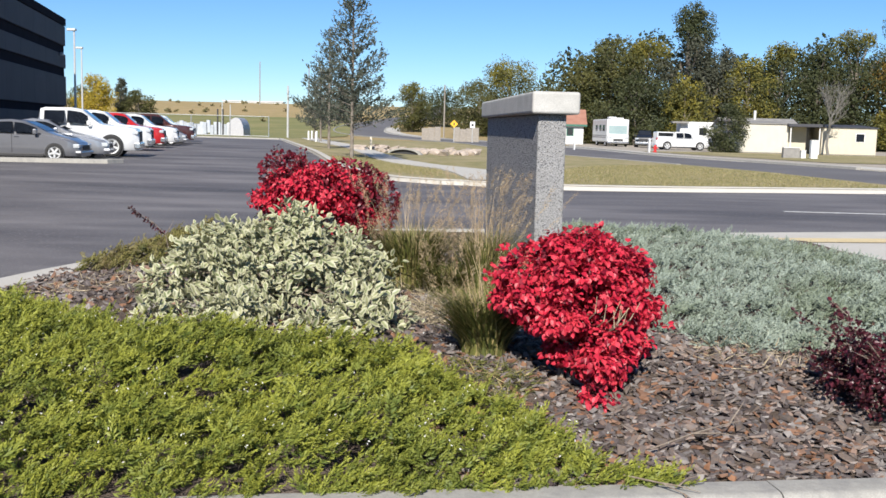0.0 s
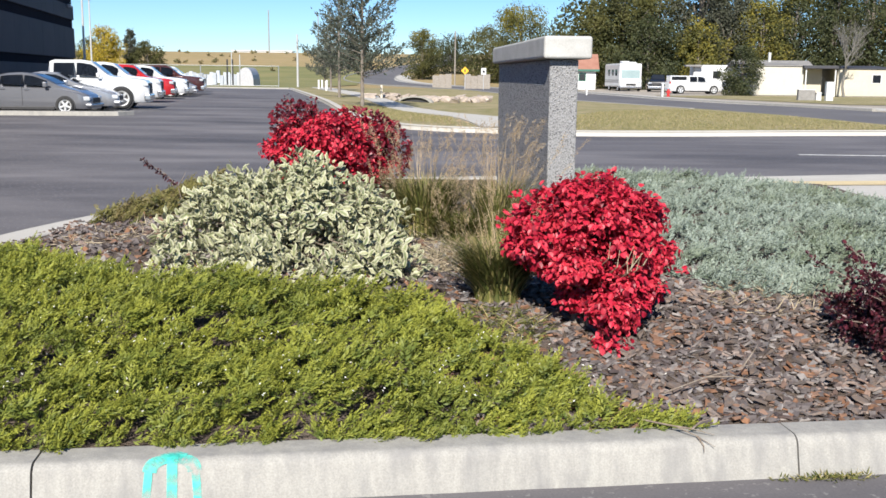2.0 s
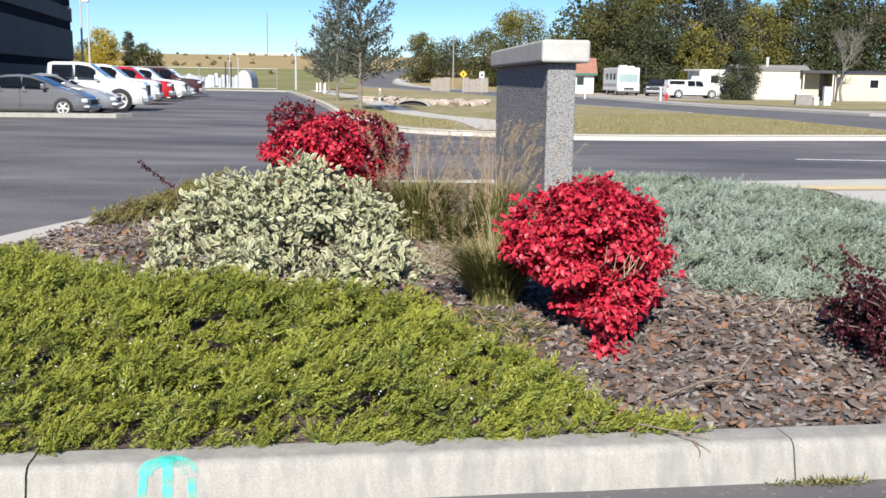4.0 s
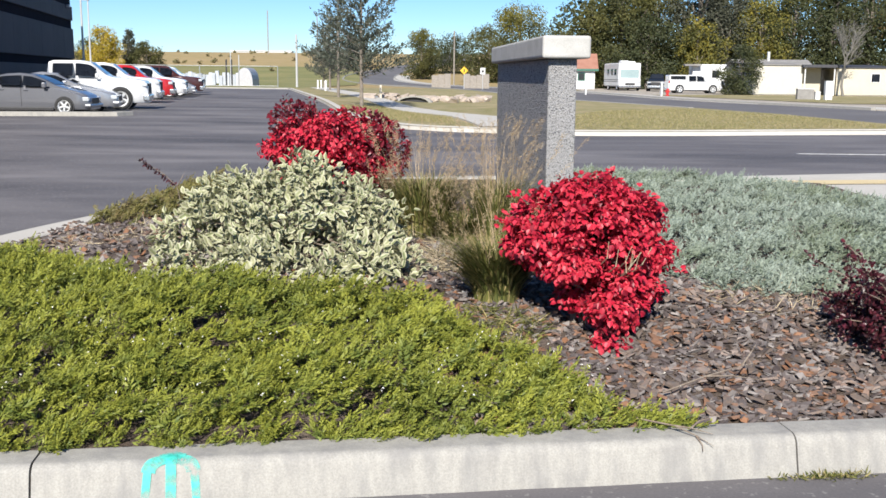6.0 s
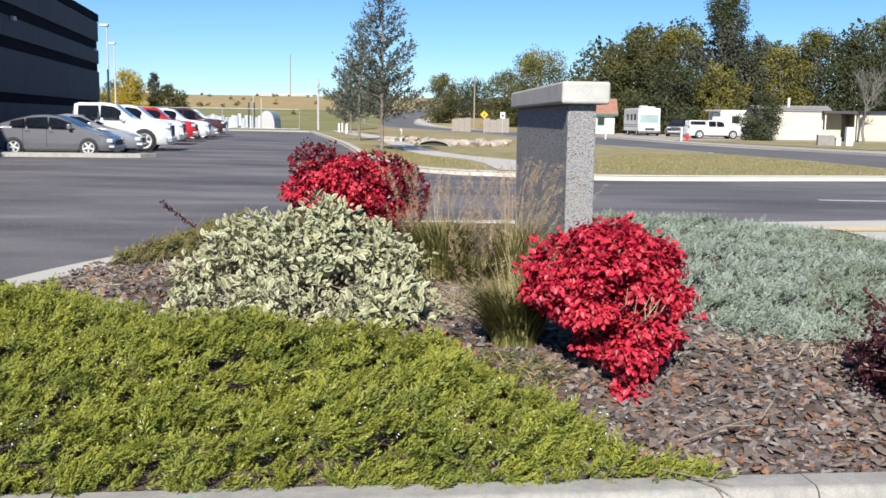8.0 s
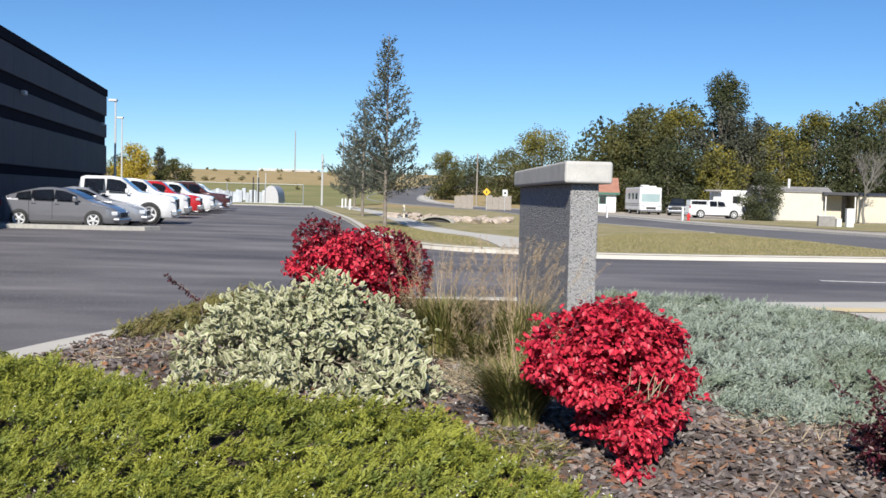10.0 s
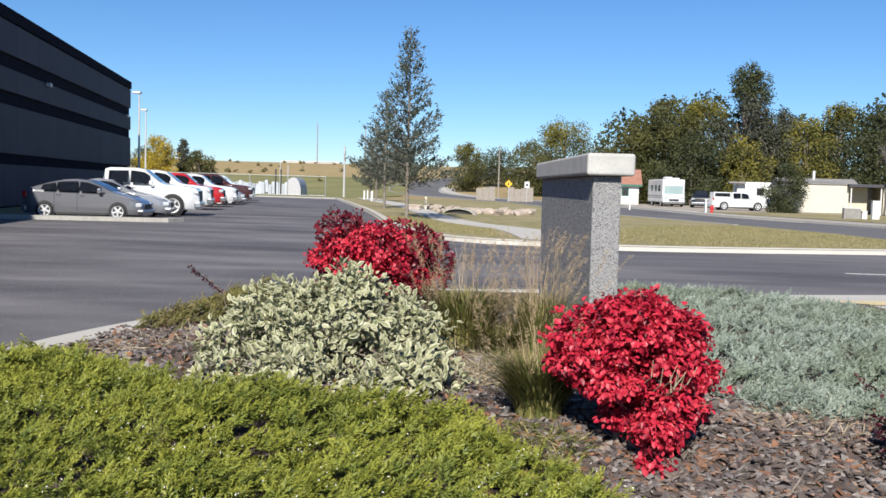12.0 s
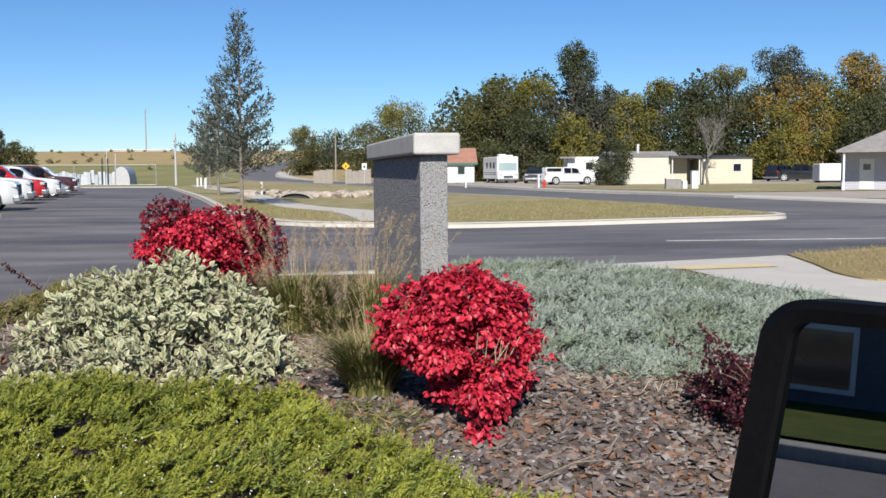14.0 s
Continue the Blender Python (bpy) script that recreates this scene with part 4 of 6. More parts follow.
box("parapet", (-30, 0.06, -72, 0.06, 8.4, 8.95), FACADE_DARK, hall, 0.02)
# small lamps on the wall
LAMP_GREY = mat("lamp_grey", (0.45, 0.45, 0.46), (0.38, 0.38, 0.4), 5, 40, 0.5, 0.3)
for y in (-2.0, -22.0):
    lamp = thing("wall_lamp", pose(-28.6, 76.8, 0.1, 0, 0, LOT_TURN) @ pose(0.02, y * 1.2, 6.15), "small grey box wall lamp on the dark facade", "wall lamp", "wall lamps")
    box("housing", (0, 0.22, -0.25, 0.25, -0.1, 0.12), LAMP_GREY, lamp, 0.03)

# ---- vehicles ----
def paint(name, colour, flake=0.0):
    return mat(name, colour, tuple(c * 0.93 for c in colour), 1, 300, 0.28, flake, bump=0, coat=0.8)


WHITE_CAR = paint("white_car_paint", (0.62, 0.63, 0.64))
GREY_CAR = paint("grey_car_paint", (0.175, 0.18, 0.2), 0.3)
SILVER_CAR = paint("silver_car_paint", (0.38, 0.39, 0.42), 0.5)
RED_CAR = paint("red_car_paint", (0.42, 0.015, 0.02))
MAROON_CAR = paint("maroon_car_paint", (0.07, 0.022, 0.022), 0.2)
BLACK_CAR = paint("black_car_paint", (0.012, 0.013, 0.016))
GLASS = mat("dark_glass", (0.012, 0.014, 0.018), (0.02, 0.023, 0.028), 1, 20, 0.06, bump=0, spec=0.8)
TYRE = mat("tyre_rubber", (0.018, 0.018, 0.019), (0.03, 0.03, 0.03), 8, 60, 0.85)
RIM = mat("alloy_rim", (0.62, 0.63, 0.64), (0.52, 0.53, 0.54), 4, 40, 0.35, 0.25, bump=0)
TRIM = mat("black_trim", (0.02, 0.02, 0.022), (0.03, 0.03, 0.032), 8, 60, 0.6)
CHROME = mat("chrome", (0.65, 0.66, 0.68), (0.55, 0.56, 0.58), 4, 40, 0.2, 0.9, bump=0)
LENS = mat("lamp_lens", (0.62, 0.65, 0.68), (0.5, 0.53, 0.56), 8, 60, 0.12, 0.3, bump=0)
TAIL = mat("tail_lens", (0.35, 0.01, 0.012), (0.28, 0.01, 0.01), 8, 60, 0.15, bump=0)

# for each body: length, half width, wheel radius, wheel places, stations (x, belt z, top z, half width at the top), side windows (x0, x1), windscreen (x0, x1), rear window
BODIES = {
    "hatchback": (4.45, 0.865, 0.31, (0.88, 3.58), [(0, 0.52, 0.56, 0.62), (0.12, 0.66, 0.70, 0.70), (0.45, 0.80, 0.85, 0.74), (0.95, 0.92, 0.985, 0.74), (1.2, 0.96, 1.06, 0.70), (1.6, 0.98, 1.26, 0.64), (2.05, 0.99, 1.44, 0.58), (2.5, 1.0, 1.49, 0.57), (3.0, 1.01, 1.46, 0.57), (3.6, 1.03, 1.33, 0.57), (4.05, 1.05, 1.19, 0.6), (4.3, 1.04, 1.09, 0.66), (4.45, 0.85, 0.9, 0.66)],
                  [(1.55, 2.35), (2.43, 3.2), (3.27, 3.75)], (1.18, 2.02), (3.1, 4.1)),
    "sedan": (4.7, 0.9, 0.32, (0.95, 3.7), [(0, 0.5, 0.54, 0.66), (0.12, 0.64, 0.68, 0.74), (0.6, 0.80, 0.85, 0.76), (1.3, 0.92, 0.98, 0.76), (1.5, 0.94, 1.04, 0.72), (2.2, 0.96, 1.42, 0.58), (2.7, 0.97, 1.46, 0.57), (3.3, 0.98, 1.38, 0.57), (3.9, 1.0, 1.08, 0.66), (4.5, 0.98, 1.02, 0.7), (4.7, 0.75, 0.8, 0.7)],
              [(1.85, 2.6), (2.68, 3.45)], (1.48, 2.2), (3.3, 3.9)),
    "pickup": (5.85, 0.99, 0.42, (1.05, 4.65), [(0, 0.85, 0.90, 0.78), (0.1, 1.08, 1.13, 0.86), (0.5, 1.14, 1.20, 0.86), (1.35, 1.20, 1.27, 0.84), (1.55, 1.22, 1.34, 0.8), (2.2, 1.24, 1.86, 0.66), (2.6, 1.25, 1.93, 0.66), (3.6, 1.25, 1.92, 0.66), (3.78, 1.26, 1.86, 0.68), (3.86, 1.26, 1.30, 0.86), (5.7, 1.28, 1.32, 0.88), (5.85, 1.2, 1.24, 0.88)],
               [(1.98, 2.75), (2.85, 3.62)], (1.55, 2.2), (3.76, 3.87)),
    "wagon": (5.3, 0.97, 0.40, (1.0, 4.15), [(0, 0.8, 0.85, 0.76), (0.1, 1.0, 1.05, 0.84), (0.5, 1.08, 1.13, 0.84), (1.3, 1.15, 1.21, 0.82), (1.5, 1.17, 1.3, 0.78), (2.1, 1.18, 1.8, 0.66), (2.5, 1.19, 1.86, 0.66), (4.9, 1.2, 1.84, 0.66), (5.15, 1.2, 1.6, 0.7), (5.3, 1.1, 1.15, 0.78)],
              [(1.92, 2.65), (2.75, 3.55), (3.65, 4.85)], (1.5, 2.1), (4.92, 5.2)),
}


def station(stations, x):
    for a, b in zip(stations, stations[1:]):
        if a[0] <= x <= b[0]:
            t = (x - a[0]) / (b[0] - a[0])
            return [p + (q - p) * t for p, q in zip(a, b)]
    return list(stations[-1])


def wheel(parent, x, y, r, side):
    w = part_wheel(x, y, r, side)
    w.parent = parent
    return w


def part_wheel(x, y, r, side):
    def turned(profile, material, name, sides=28):
        bm = bmesh.new()
        rings = [[bm.verts.new((x + rad * math.cos(a), y + off * side, r + rad * math.sin(a))) for a in (2 * math.pi * k / sides for k in range(sides))] for rad, off in profile]
        for p, q in zip(rings, rings[1:]):
            for k in range(sides):
                bm.faces.new((p[k], p[(k + 1) % sides], q[(k + 1) % sides], q[k]))
        bmesh.ops.recalc_face_normals(bm, faces=bm.faces[:])
        return part(name, bm, material)
    hub = turned([(r * 0.70, -0.2), (r * 0.94, -0.2), (r, -0.16), (r, -0.03), (r * 0.94, 0.01), (r * 0.74, 0.012), (r * 0.70, -0.02)], TYRE, "wheel")
    rim = turned([(r * 0.72, -0.006), (r * 0.67, -0.01), (r * 0.58, -0.04)], RIM, "rim")
    rim.parent = hub
    back = turned([(r * 0.70, -0.047), (0.01, -0.047)], TRIM, "brake")
    back.parent = hub
    bm = bmesh.new()
    for k in range(5):
        add_box(bm, r * 0.08, r * 0.64, -0.02, 0.02, -r * 0.12, r * 0.12, 0.012, 1, Matrix.Translation((x, y - 0.035 * side, r)) @ Matrix.Rotation(k * 2 * math.pi / 5 + 0.3, 4, "Y"))
    add_box(bm, -r * 0.16, r * 0.16, -0.03, 0.03, -r * 0.16, r * 0.16, 0.02, 2, Matrix.Translation((x, y - 0.035 * side, r)))
    spokes = part("spoke_star", bm, RIM)
    spokes.parent = hub
    return hub


def vehicle(name, body, colour, m, label, category, group="", trim=None):
    length, hw, r, axles, st, sides, screen, rear = BODIES[body]
    ob = thing(name, m, label, category, group)
    xs = sorted({s[0] for s in st} | {length * k / 40 for k in range(41)})
    floor = r * 0.62
    bm = bmesh.new()
    rows = []
    for x in xs:
        _, belt, top, wt = station(st, x)
        end = min(1.0, 0.80 + 0.2 * min(x, length - x) / 0.35)
        w = hw * end
        half = [(w * 0.90, floor), (w * 0.985, floor + 0.10), (w, floor + (belt - floor) * 0.55), (w * 0.985, belt - 0.05), (min(w * 0.95, max(wt * end, wt)), belt), (wt * end, top - (top - belt) * 0.14), (wt * end * 0.86, top)]
        ring = [bm.verts.new((x, y, z)) for y, z in half] + [bm.verts.new((x, -y, z)) for y, z in half[::-1]]
        rows.append(ring)
    for a, b in zip(rows, rows[1:]):
        for k in range(len(a) - 1):
            bm.faces.new((a[k], b[k], b[k + 1], a[k + 1]))
    bm.faces.new(rows[0])
    bm.faces.new(rows[-1][::-1])
    bmesh.ops.recalc_face_normals(bm, faces=bm.faces[:])
    part("body", bm, colour, ob, smooth=True)

    def cabin(x, u, s):
        """A place on the cabin's side at height share u between belt and roof."""
        _, belt, top, wt = station(st, x)
        w0, w1 = max(min(hw * 0.95, hw), wt), wt
        z0, z1 = belt, top - (top - belt) * 0.14
        return Vector((x, s * (w0 + (w1 - w0) * u + 0.008), z0 + (z1 - z0) * u))

    for s in (-1, 1):
        for x0, x1 in sides:
            bm = bmesh.new()
            n = 6
            lo = [bm.verts.new(cabin(x0 + (x1 - x0) * i / n, 0.12, s)) for i in range(n + 1)]
            hi = [bm.verts.new(cabin(x0 + (x1 - x0) * i / n, 0.96, s)) for i in range(n + 1)]
            for i in range(n):
                bm.faces.new((lo[i], lo[i + 1], hi[i + 1], hi[i]))
            bmesh.ops.solidify(bm, geom=bm.faces[:], thickness=0.006)
            part("side_window", bm, GLASS, ob)
        for ax in axles:
            bm = bmesh.new()
            bmesh.ops.create_cone(bm, cap_ends=True, segments=28, radius1=r * 1.13, radius2=r * 1.13, depth=0.03, matrix=Matrix.Translation((ax, s * (hw - 0.008), r * 1.02)) @ Matrix.Rotation(math.pi / 2, 4, "X"))
            part("wheel_arch", bm, TRIM, ob)
            wheel(ob, ax, s * (hw + 0.055), r, s)
        bm = bmesh.new()
        add_box(bm, screen[0] + 0.28, screen[0] + 0.42, s * hw - 0.02, s * (hw + 0.17) + 0.02, station(st, screen[0])[1] + 0.02, station(st, screen[0])[1] + 0.2, 0.03)
        part("side_mirror", bm, trim or colour, ob)
        zb = station(st, 0.12)[1]
        box("headlight", (0.02, 0.38, min(s * hw * 0.55, s * hw * 0.93), max(s * hw * 0.55, s * hw * 0.93), zb - 0.17, zb - 0.02), LENS, ob, 0.03)
        zt = station(st, length - 0.1)[1]
        box("tail_light", (length - 0.16, length - 0.01, min(s * hw * 0.72, s * hw * 0.93), max(s * hw * 0.72, s * hw * 0.93), zt - 0.22, zt + 0.02), TAIL, ob, 0.03)
        for x0, x1 in sides[:2]:
            zh = station(st, x1)[1] - 0.12
            box("door_handle", (x1 - 0.22, x1 - 0.04, min(s * hw, s * (hw + 0.025)), max(s * hw, s * (hw + 0.025)), zh - 0.015, zh + 0.02), trim or colour, ob, 0.01, segs=1)
            box("door_seam", (x1 + 0.03, x1 + 0.045, min(s * (hw - 0.03), s * (hw + 0.002)), max(s * (hw - 0.03), s * (hw + 0.002)), floor + 0.12, zh + 0.09), TRIM, ob)
    for tag, (x0, x1) in (("windscreen", screen), ("rear_window", rear)):
        if body == "pickup" and tag == "rear_window":
            continue
        bm = bmesh.new()
        n = 6
        rowsg = []
        for i in range(n + 1):
            x = x0 + 0.06 + (x1 - x0 - 0.1) * i / n
            _, belt, top, wt = station(st, x)
            rowsg.append([bm.verts.new((x, wt * 0.84 * c, top + 0.012)) for c in (-1, -0.4, 0.4, 1)])
        for a, b in zip(rowsg, rowsg[1:]):
            for k in range(3):
                bm.faces.new((a[k], a[k + 1], b[k + 1], b[k]))
        bmesh.ops.recalc_face_normals(bm, faces=bm.faces[:])
        part(tag, bm, GLASS, ob)
    big = body in ("pickup", "wagon")
    zb = station(st, 0.12)[1]
    box("bumper", (-0.07, 0.2, -hw * 0.93, hw * 0.93, floor + 0.08, floor + (0.33 if big else 0.2)), CHROME if big else colour, ob, 0.05)
    box("grille", (-0.02, 0.1, -hw * 0.5, hw * 0.5, floor + (0.36 if big else 0.22), zb - 0.06), TRIM, ob, 0.02)
    box("rear_bumper", (length - 0.15, length + 0.06, -hw * 0.92, hw * 0.92, floor + 0.06, floor + 0.28), CHROME if big else colour, ob, 0.05)
    box("sill", (axles[0] + r * 1.25, axles[1] - r * 1.25, -hw * 0.97, hw * 0.97, floor - 0.04, floor + 0.08), TRIM, ob, 0.02)
    return ob


def parked(x, y, heading):
    """Pose of a vehicle whose front stands at (x, y); its length runs back from there."""
    return pose(x, y, land(x, y) + 0.0, 0, 0, heading + 180)


HEAD = LOT_TURN
for kind, body, colour, x, y, text, cat in (
        ("hatchback_car", "hatchback", GREY_CAR, -12.45, 35.2, "metallic grey hatchback parked behind the kerb", "car"),
        ("sedan_car", "sedan", SILVER_CAR, -12.55, 38.2, "silver saloon parked between hatchback and pickup", "car"),
        ("pickup_truck", "pickup", WHITE_CAR, -12.3, 41.2, "large white crew-cab pickup with chrome bumper", "pickup"),
        ("pickup_truck", "pickup", WHITE_CAR, -14.2, 49.5, "white pickup with silver bumper parked in the row", "pickup"),
        ("estate_car", "wagon", RED_CAR, -15.3, 55.8, "bright red estate car nosing out of the row", "car"),
        ("estate_car", "wagon", WHITE_CAR, -15.8, 60.5, "white estate car parked in the row", "car"),
        ("sedan_car", "sedan", SILVER_CAR, -16.3, 64.5, "pale silver saloon parked in the row", "car"),
        ("pickup_truck", "pickup", MAROON_CAR, -16.8, 68.5, "dark maroon pickup parked in the row", "pickup"),
        ("pickup_truck", "pickup", WHITE_CAR, -18.4, 75.5, "white pickup at the far end of the row", "pickup")):
    vehicle(kind, body, colour, parked(x, y, HEAD if body != "hatchback" else 4) @ Matrix.Scale(0.95 if body == "hatchback" else 1.0, 4), text, cat, "cars in the car park")
topped = vehicle("pickup_truck", "pickup", WHITE_CAR, pose(26.3, 97.3, 0.03, 0, 0, 183) @ Matrix.Scale(0.9, 4), "white pickup with a dark-windowed canopy before the camper", "pickup", "cars by the trailers")
canopy = box("canopy", (3.88, 5.74, -0.86, 0.86, 1.28, 1.90), WHITE_CAR, topped, 0.08, "white canopy over the load bed", 3)
for s in (-1, 1):
    box("canopy_window", (4.0, 5.62, min(s * 0.85, s * 0.875), max(s * 0.85, s * 0.875), 1.42, 1.80), GLASS, canopy, 0.008)
vehicle("estate_car", "wagon", BLACK_CAR, pose(22.3, 108.0, 0.03, 0, 0, 255 - 180), "black estate car beside the motorhome", "car", "cars by the trailers")
vehicle("estate_car", "wagon", BLACK_CAR, pose(54.6, 112.0, 0.03, 0, 0, 215), "dark estate car by the trailer", "car", "cars by the trailers")
vehicle("pickup_truck", "pickup", BLACK_CAR, pose(56.2, 107.0, 0.03, 0, 0, 150), "dark pickup by the trailer", "pickup", "cars by the trailers")

# parking island kerb
kerb("kerb_island", [(-30, 29.8), (-24, 31.0), (-12.0, 33.4), (-11.2, 33.7), (-10.9, 34.5)], 0.6, 0.14, "pale concrete kerb at the end of the parking row")
POLE = mat("pole_grey", (0.55, 0.55, 0.54), (0.48, 0.48, 0.47), 4, 40, 0.5, 0.3)
# ---- trees ----
TRUNK = mat("tree_bark", (0.15, 0.125, 0.10), (0.23, 0.2, 0.17), 6, 40, 0.9, bump=0.8, bump_m=0.02)
OLIVE = leaf_mat("olive_leaves", [(0.045, 0.053, 0.019), (0.060, 0.068, 0.024), (0.080, 0.086, 0.029), (0.11, 0.105, 0.036), (0.052, 0.060, 0.022)], 0.6, 0.22, patch=((0.16, 0.145, 0.036), 0.35, 0.55))
DEEP = leaf_mat("deep_green_leaves", [(0.026, 0.035, 0.015), (0.038, 0.049, 0.02), (0.052, 0.063, 0.025), (0.068, 0.075, 0.028)], 0.6, 0.18, patch=((0.095, 0.095, 0.033), 0.3, 0.5))
GREYGREEN = leaf_mat("grey_green_leaves", [(0.05, 0.056, 0.036), (0.065, 0.07, 0.046), (0.09, 0.092, 0.062), (0.042, 0.048, 0.03)], 0.6, 0.14)
YELLOW = leaf_mat("yellow_leaves", [(0.11, 0.115, 0.026), (0.19, 0.17, 0.032), (0.27, 0.22, 0.036), (0.13, 0.13, 0.028)], 0.6, 0.2, patch=((0.06, 0.068, 0.022), 0.4, 0.8))
BRIGHT = leaf_mat("bright_yellow_leaves", [(0.30, 0.25, 0.03), (0.45, 0.33, 0.04), (0.52, 0.37, 0.05), (0.30, 0.26, 0.04)], 0.6, 0.3)
GOLD = leaf_mat("amber_leaves", [(0.30, 0.18, 0.035), (0.37, 0.23, 0.04), (0.24, 0.155, 0.045), (0.18, 0.15, 0.04)], 0.6, 0.2, patch=((0.10, 0.10, 0.03), 0.35, 0.8))
BARE = leaf_mat("bare_twigs", [(0.15, 0.142, 0.128), (0.20, 0.188, 0.168), (0.11, 0.104, 0.092)], 0.9, 0.0)
STREETLEAF = leaf_mat("street_tree_leaves", [(0.05, 0.062, 0.045), (0.075, 0.088, 0.062), (0.11, 0.12, 0.09), (0.04, 0.052, 0.036), (0.16, 0.17, 0.14)], 0.5, 0.2)


def crown_tree(name, x, y, height, width, leaves, label, seed, leaf=0.38, count=2600, low=0.12, lean=0.0, group="woods", second=None):
    """A broad tree: trunk with limbs, and a crown of many clumps with gaps."""
    rng = np.random.default_rng(seed)
    ob = thing(name, Matrix.Translation((x, y, land(x, y) - 0.05)), label, "tree", group)
    n = 46
    spec = []
    for k in range(n):
        u = (k + 0.5) / n
        z = height * (low + (0.92 - low) * u)
        fat = max(0.2, math.sin(math.pi * (0.18 + 0.74 * u)))
        a, rr = rng.uniform(0, 2 * math.pi), width * 0.5 * fat * rng.uniform(0.25, 0.92)
        s = width * rng.uniform(0.10, 0.21) * (1.15 - 0.5 * u)
        spec.append((math.cos(a) * rr + lean * z, math.sin(a) * rr, z, s * 1.1, s * 1.1, s * rng.uniform(0.8, 1.2)))
    bm = bmesh.new()
    add_tube(bm, [(0, 0, 0), (0.1 * rng.normal(), 0.1, height * 0.25), (lean * height * 0.5, 0, height * 0.55), (lean * height * 0.85, 0, height * 0.85)], [height * 0.022, height * 0.018, height * 0.012, height * 0.004], 8)
    for s in spec[::3]:
        z0 = max(height * 0.12, s[2] * 0.55)
        add_tube(bm, [(lean * z0, 0, z0), (s[0] * 0.5, s[1] * 0.5, (z0 + s[2]) / 2 + 0.3), (s[0], s[1], s[2])], [height * 0.009, height * 0.006, height * 0.003], 6)
    part("trunk", bm, TRUNK, ob)

    def foliage(tag, c, material, specs):
        P, N = lumps(specs, c, rng, 0.35)
        gap = np.array([noise.noise((p[0] * 0.9 + seed, p[1] * 0.9, p[2] * 0.9)) for p in P])
        P, N = P[gap > -0.3], N[gap > -0.3]
        P = P + rng.normal(0, leaf * 0.5, P.shape)
        L = leaf * rng.uniform(0.5, 1.3, len(P))
        leaf_mesh(tag, P, unit(len(P), rng) + np.array([0, 0, -0.1]), N + unit(len(P), rng) * 0.25, L, L * 0.8, material, ob, slim=True)

    if second:
        k = int(n * second[1])
        foliage("crown", int(count * (1 - second[1])), leaves, spec[:n - k])
        foliage("crown_top", int(count * second[1]), second[0], spec[n - k:])
    else:
        foliage("crown", count, leaves, spec)
    return ob


def street_tree(x, y, height, width, seed, label, limbs=64, first=0.16):
    """A young upswept tree: straight trunk, rising limbs, sparse narrow leaves with sky between."""
    rng = np.random.default_rng(seed)
    ob = thing("street_tree", Matrix.Translation((x, y, land(x, y) + 0.1)), label, "tree", "street trees")
    bm = bmesh.new()
    pts = [(0.05 * noise.noise((k, seed, 0)) * k * 0.4, 0.05 * noise.noise((k, seed, 5)), height * k / 8) for k in range(9)]
    add_tube(bm, pts, [0.085 * (1 - k / 8.6) + 0.006 for k in range(9)], 8)
    part("trunk", bm, TRUNK, ob)
    P, A = [], []
    bm = bmesh.new()
    for k in range(limbs):
        u = first + (0.95 - first) * (k / limbs) ** 1.1
        z = height * u
        reach = width * 0.5 * (1 - u) ** 1.15 * rng.uniform(0.6, 1.2) + 0.14
        a = k * 2.4 + rng.normal(0, 0.3)
        d = Vector((math.cos(a), math.sin(a), 0))
        rise = rng.uniform(0.4, 0.85) * min(1.0, 0.25 + 1.9 * u)
        line = [Vector((0, 0, z)) + d * reach * s + Vector((0, 0, reach * rise * s ** 1.35)) for s in (0, 0.35, 0.7, 1.0)]
        add_tube(bm, line, [0.022 * (1 - u * 0.6), 0.016 * (1 - u * 0.6), 0.010, 0.003], 5)
        m = int(12 + 125 * (reach / (width * 0.5)) * (1.15 - 0.6 * u))
        for _ in range(m):
            s = rng.random() ** 0.65
            q = line[0].lerp(line[3], s) + Vector(rng.normal(0, 0.035 + 0.075 * s, 3))
            P.append(q)
            w = d * 0.6 + Vector((0, 0, 0.6)) + Vector(rng.normal(0, 0.5, 3))
            A.append(w)
    part("branch_tangle", bm, TRUNK, ob)
    n = len(P)
    L = rng.uniform(0.09, 0.26, n)
    leaf_mesh("leaves", np.array(P), np.array(A), unit(n, rng), L, L * 0.36, STREETLEAF, ob)
    return ob


street_tree(-4.0, 46.0, 9.0, 5.0, 31, "slim young street tree with grey-green leaves and open crown", 96, 0.15)
street_tree(-6.6, 60.0, 7.3, 5.4, 32, "young street tree behind the first one", 70, 0.2)
street_tree(-10.0, 84.5, 6.4, 5.0, 33, "dark young street tree further along the path", 60, 0.15)
street_tree(-13.0, 104.5, 5.8, 4.5, 34, "small dark street tree at the end of the path", 45, 0.15)

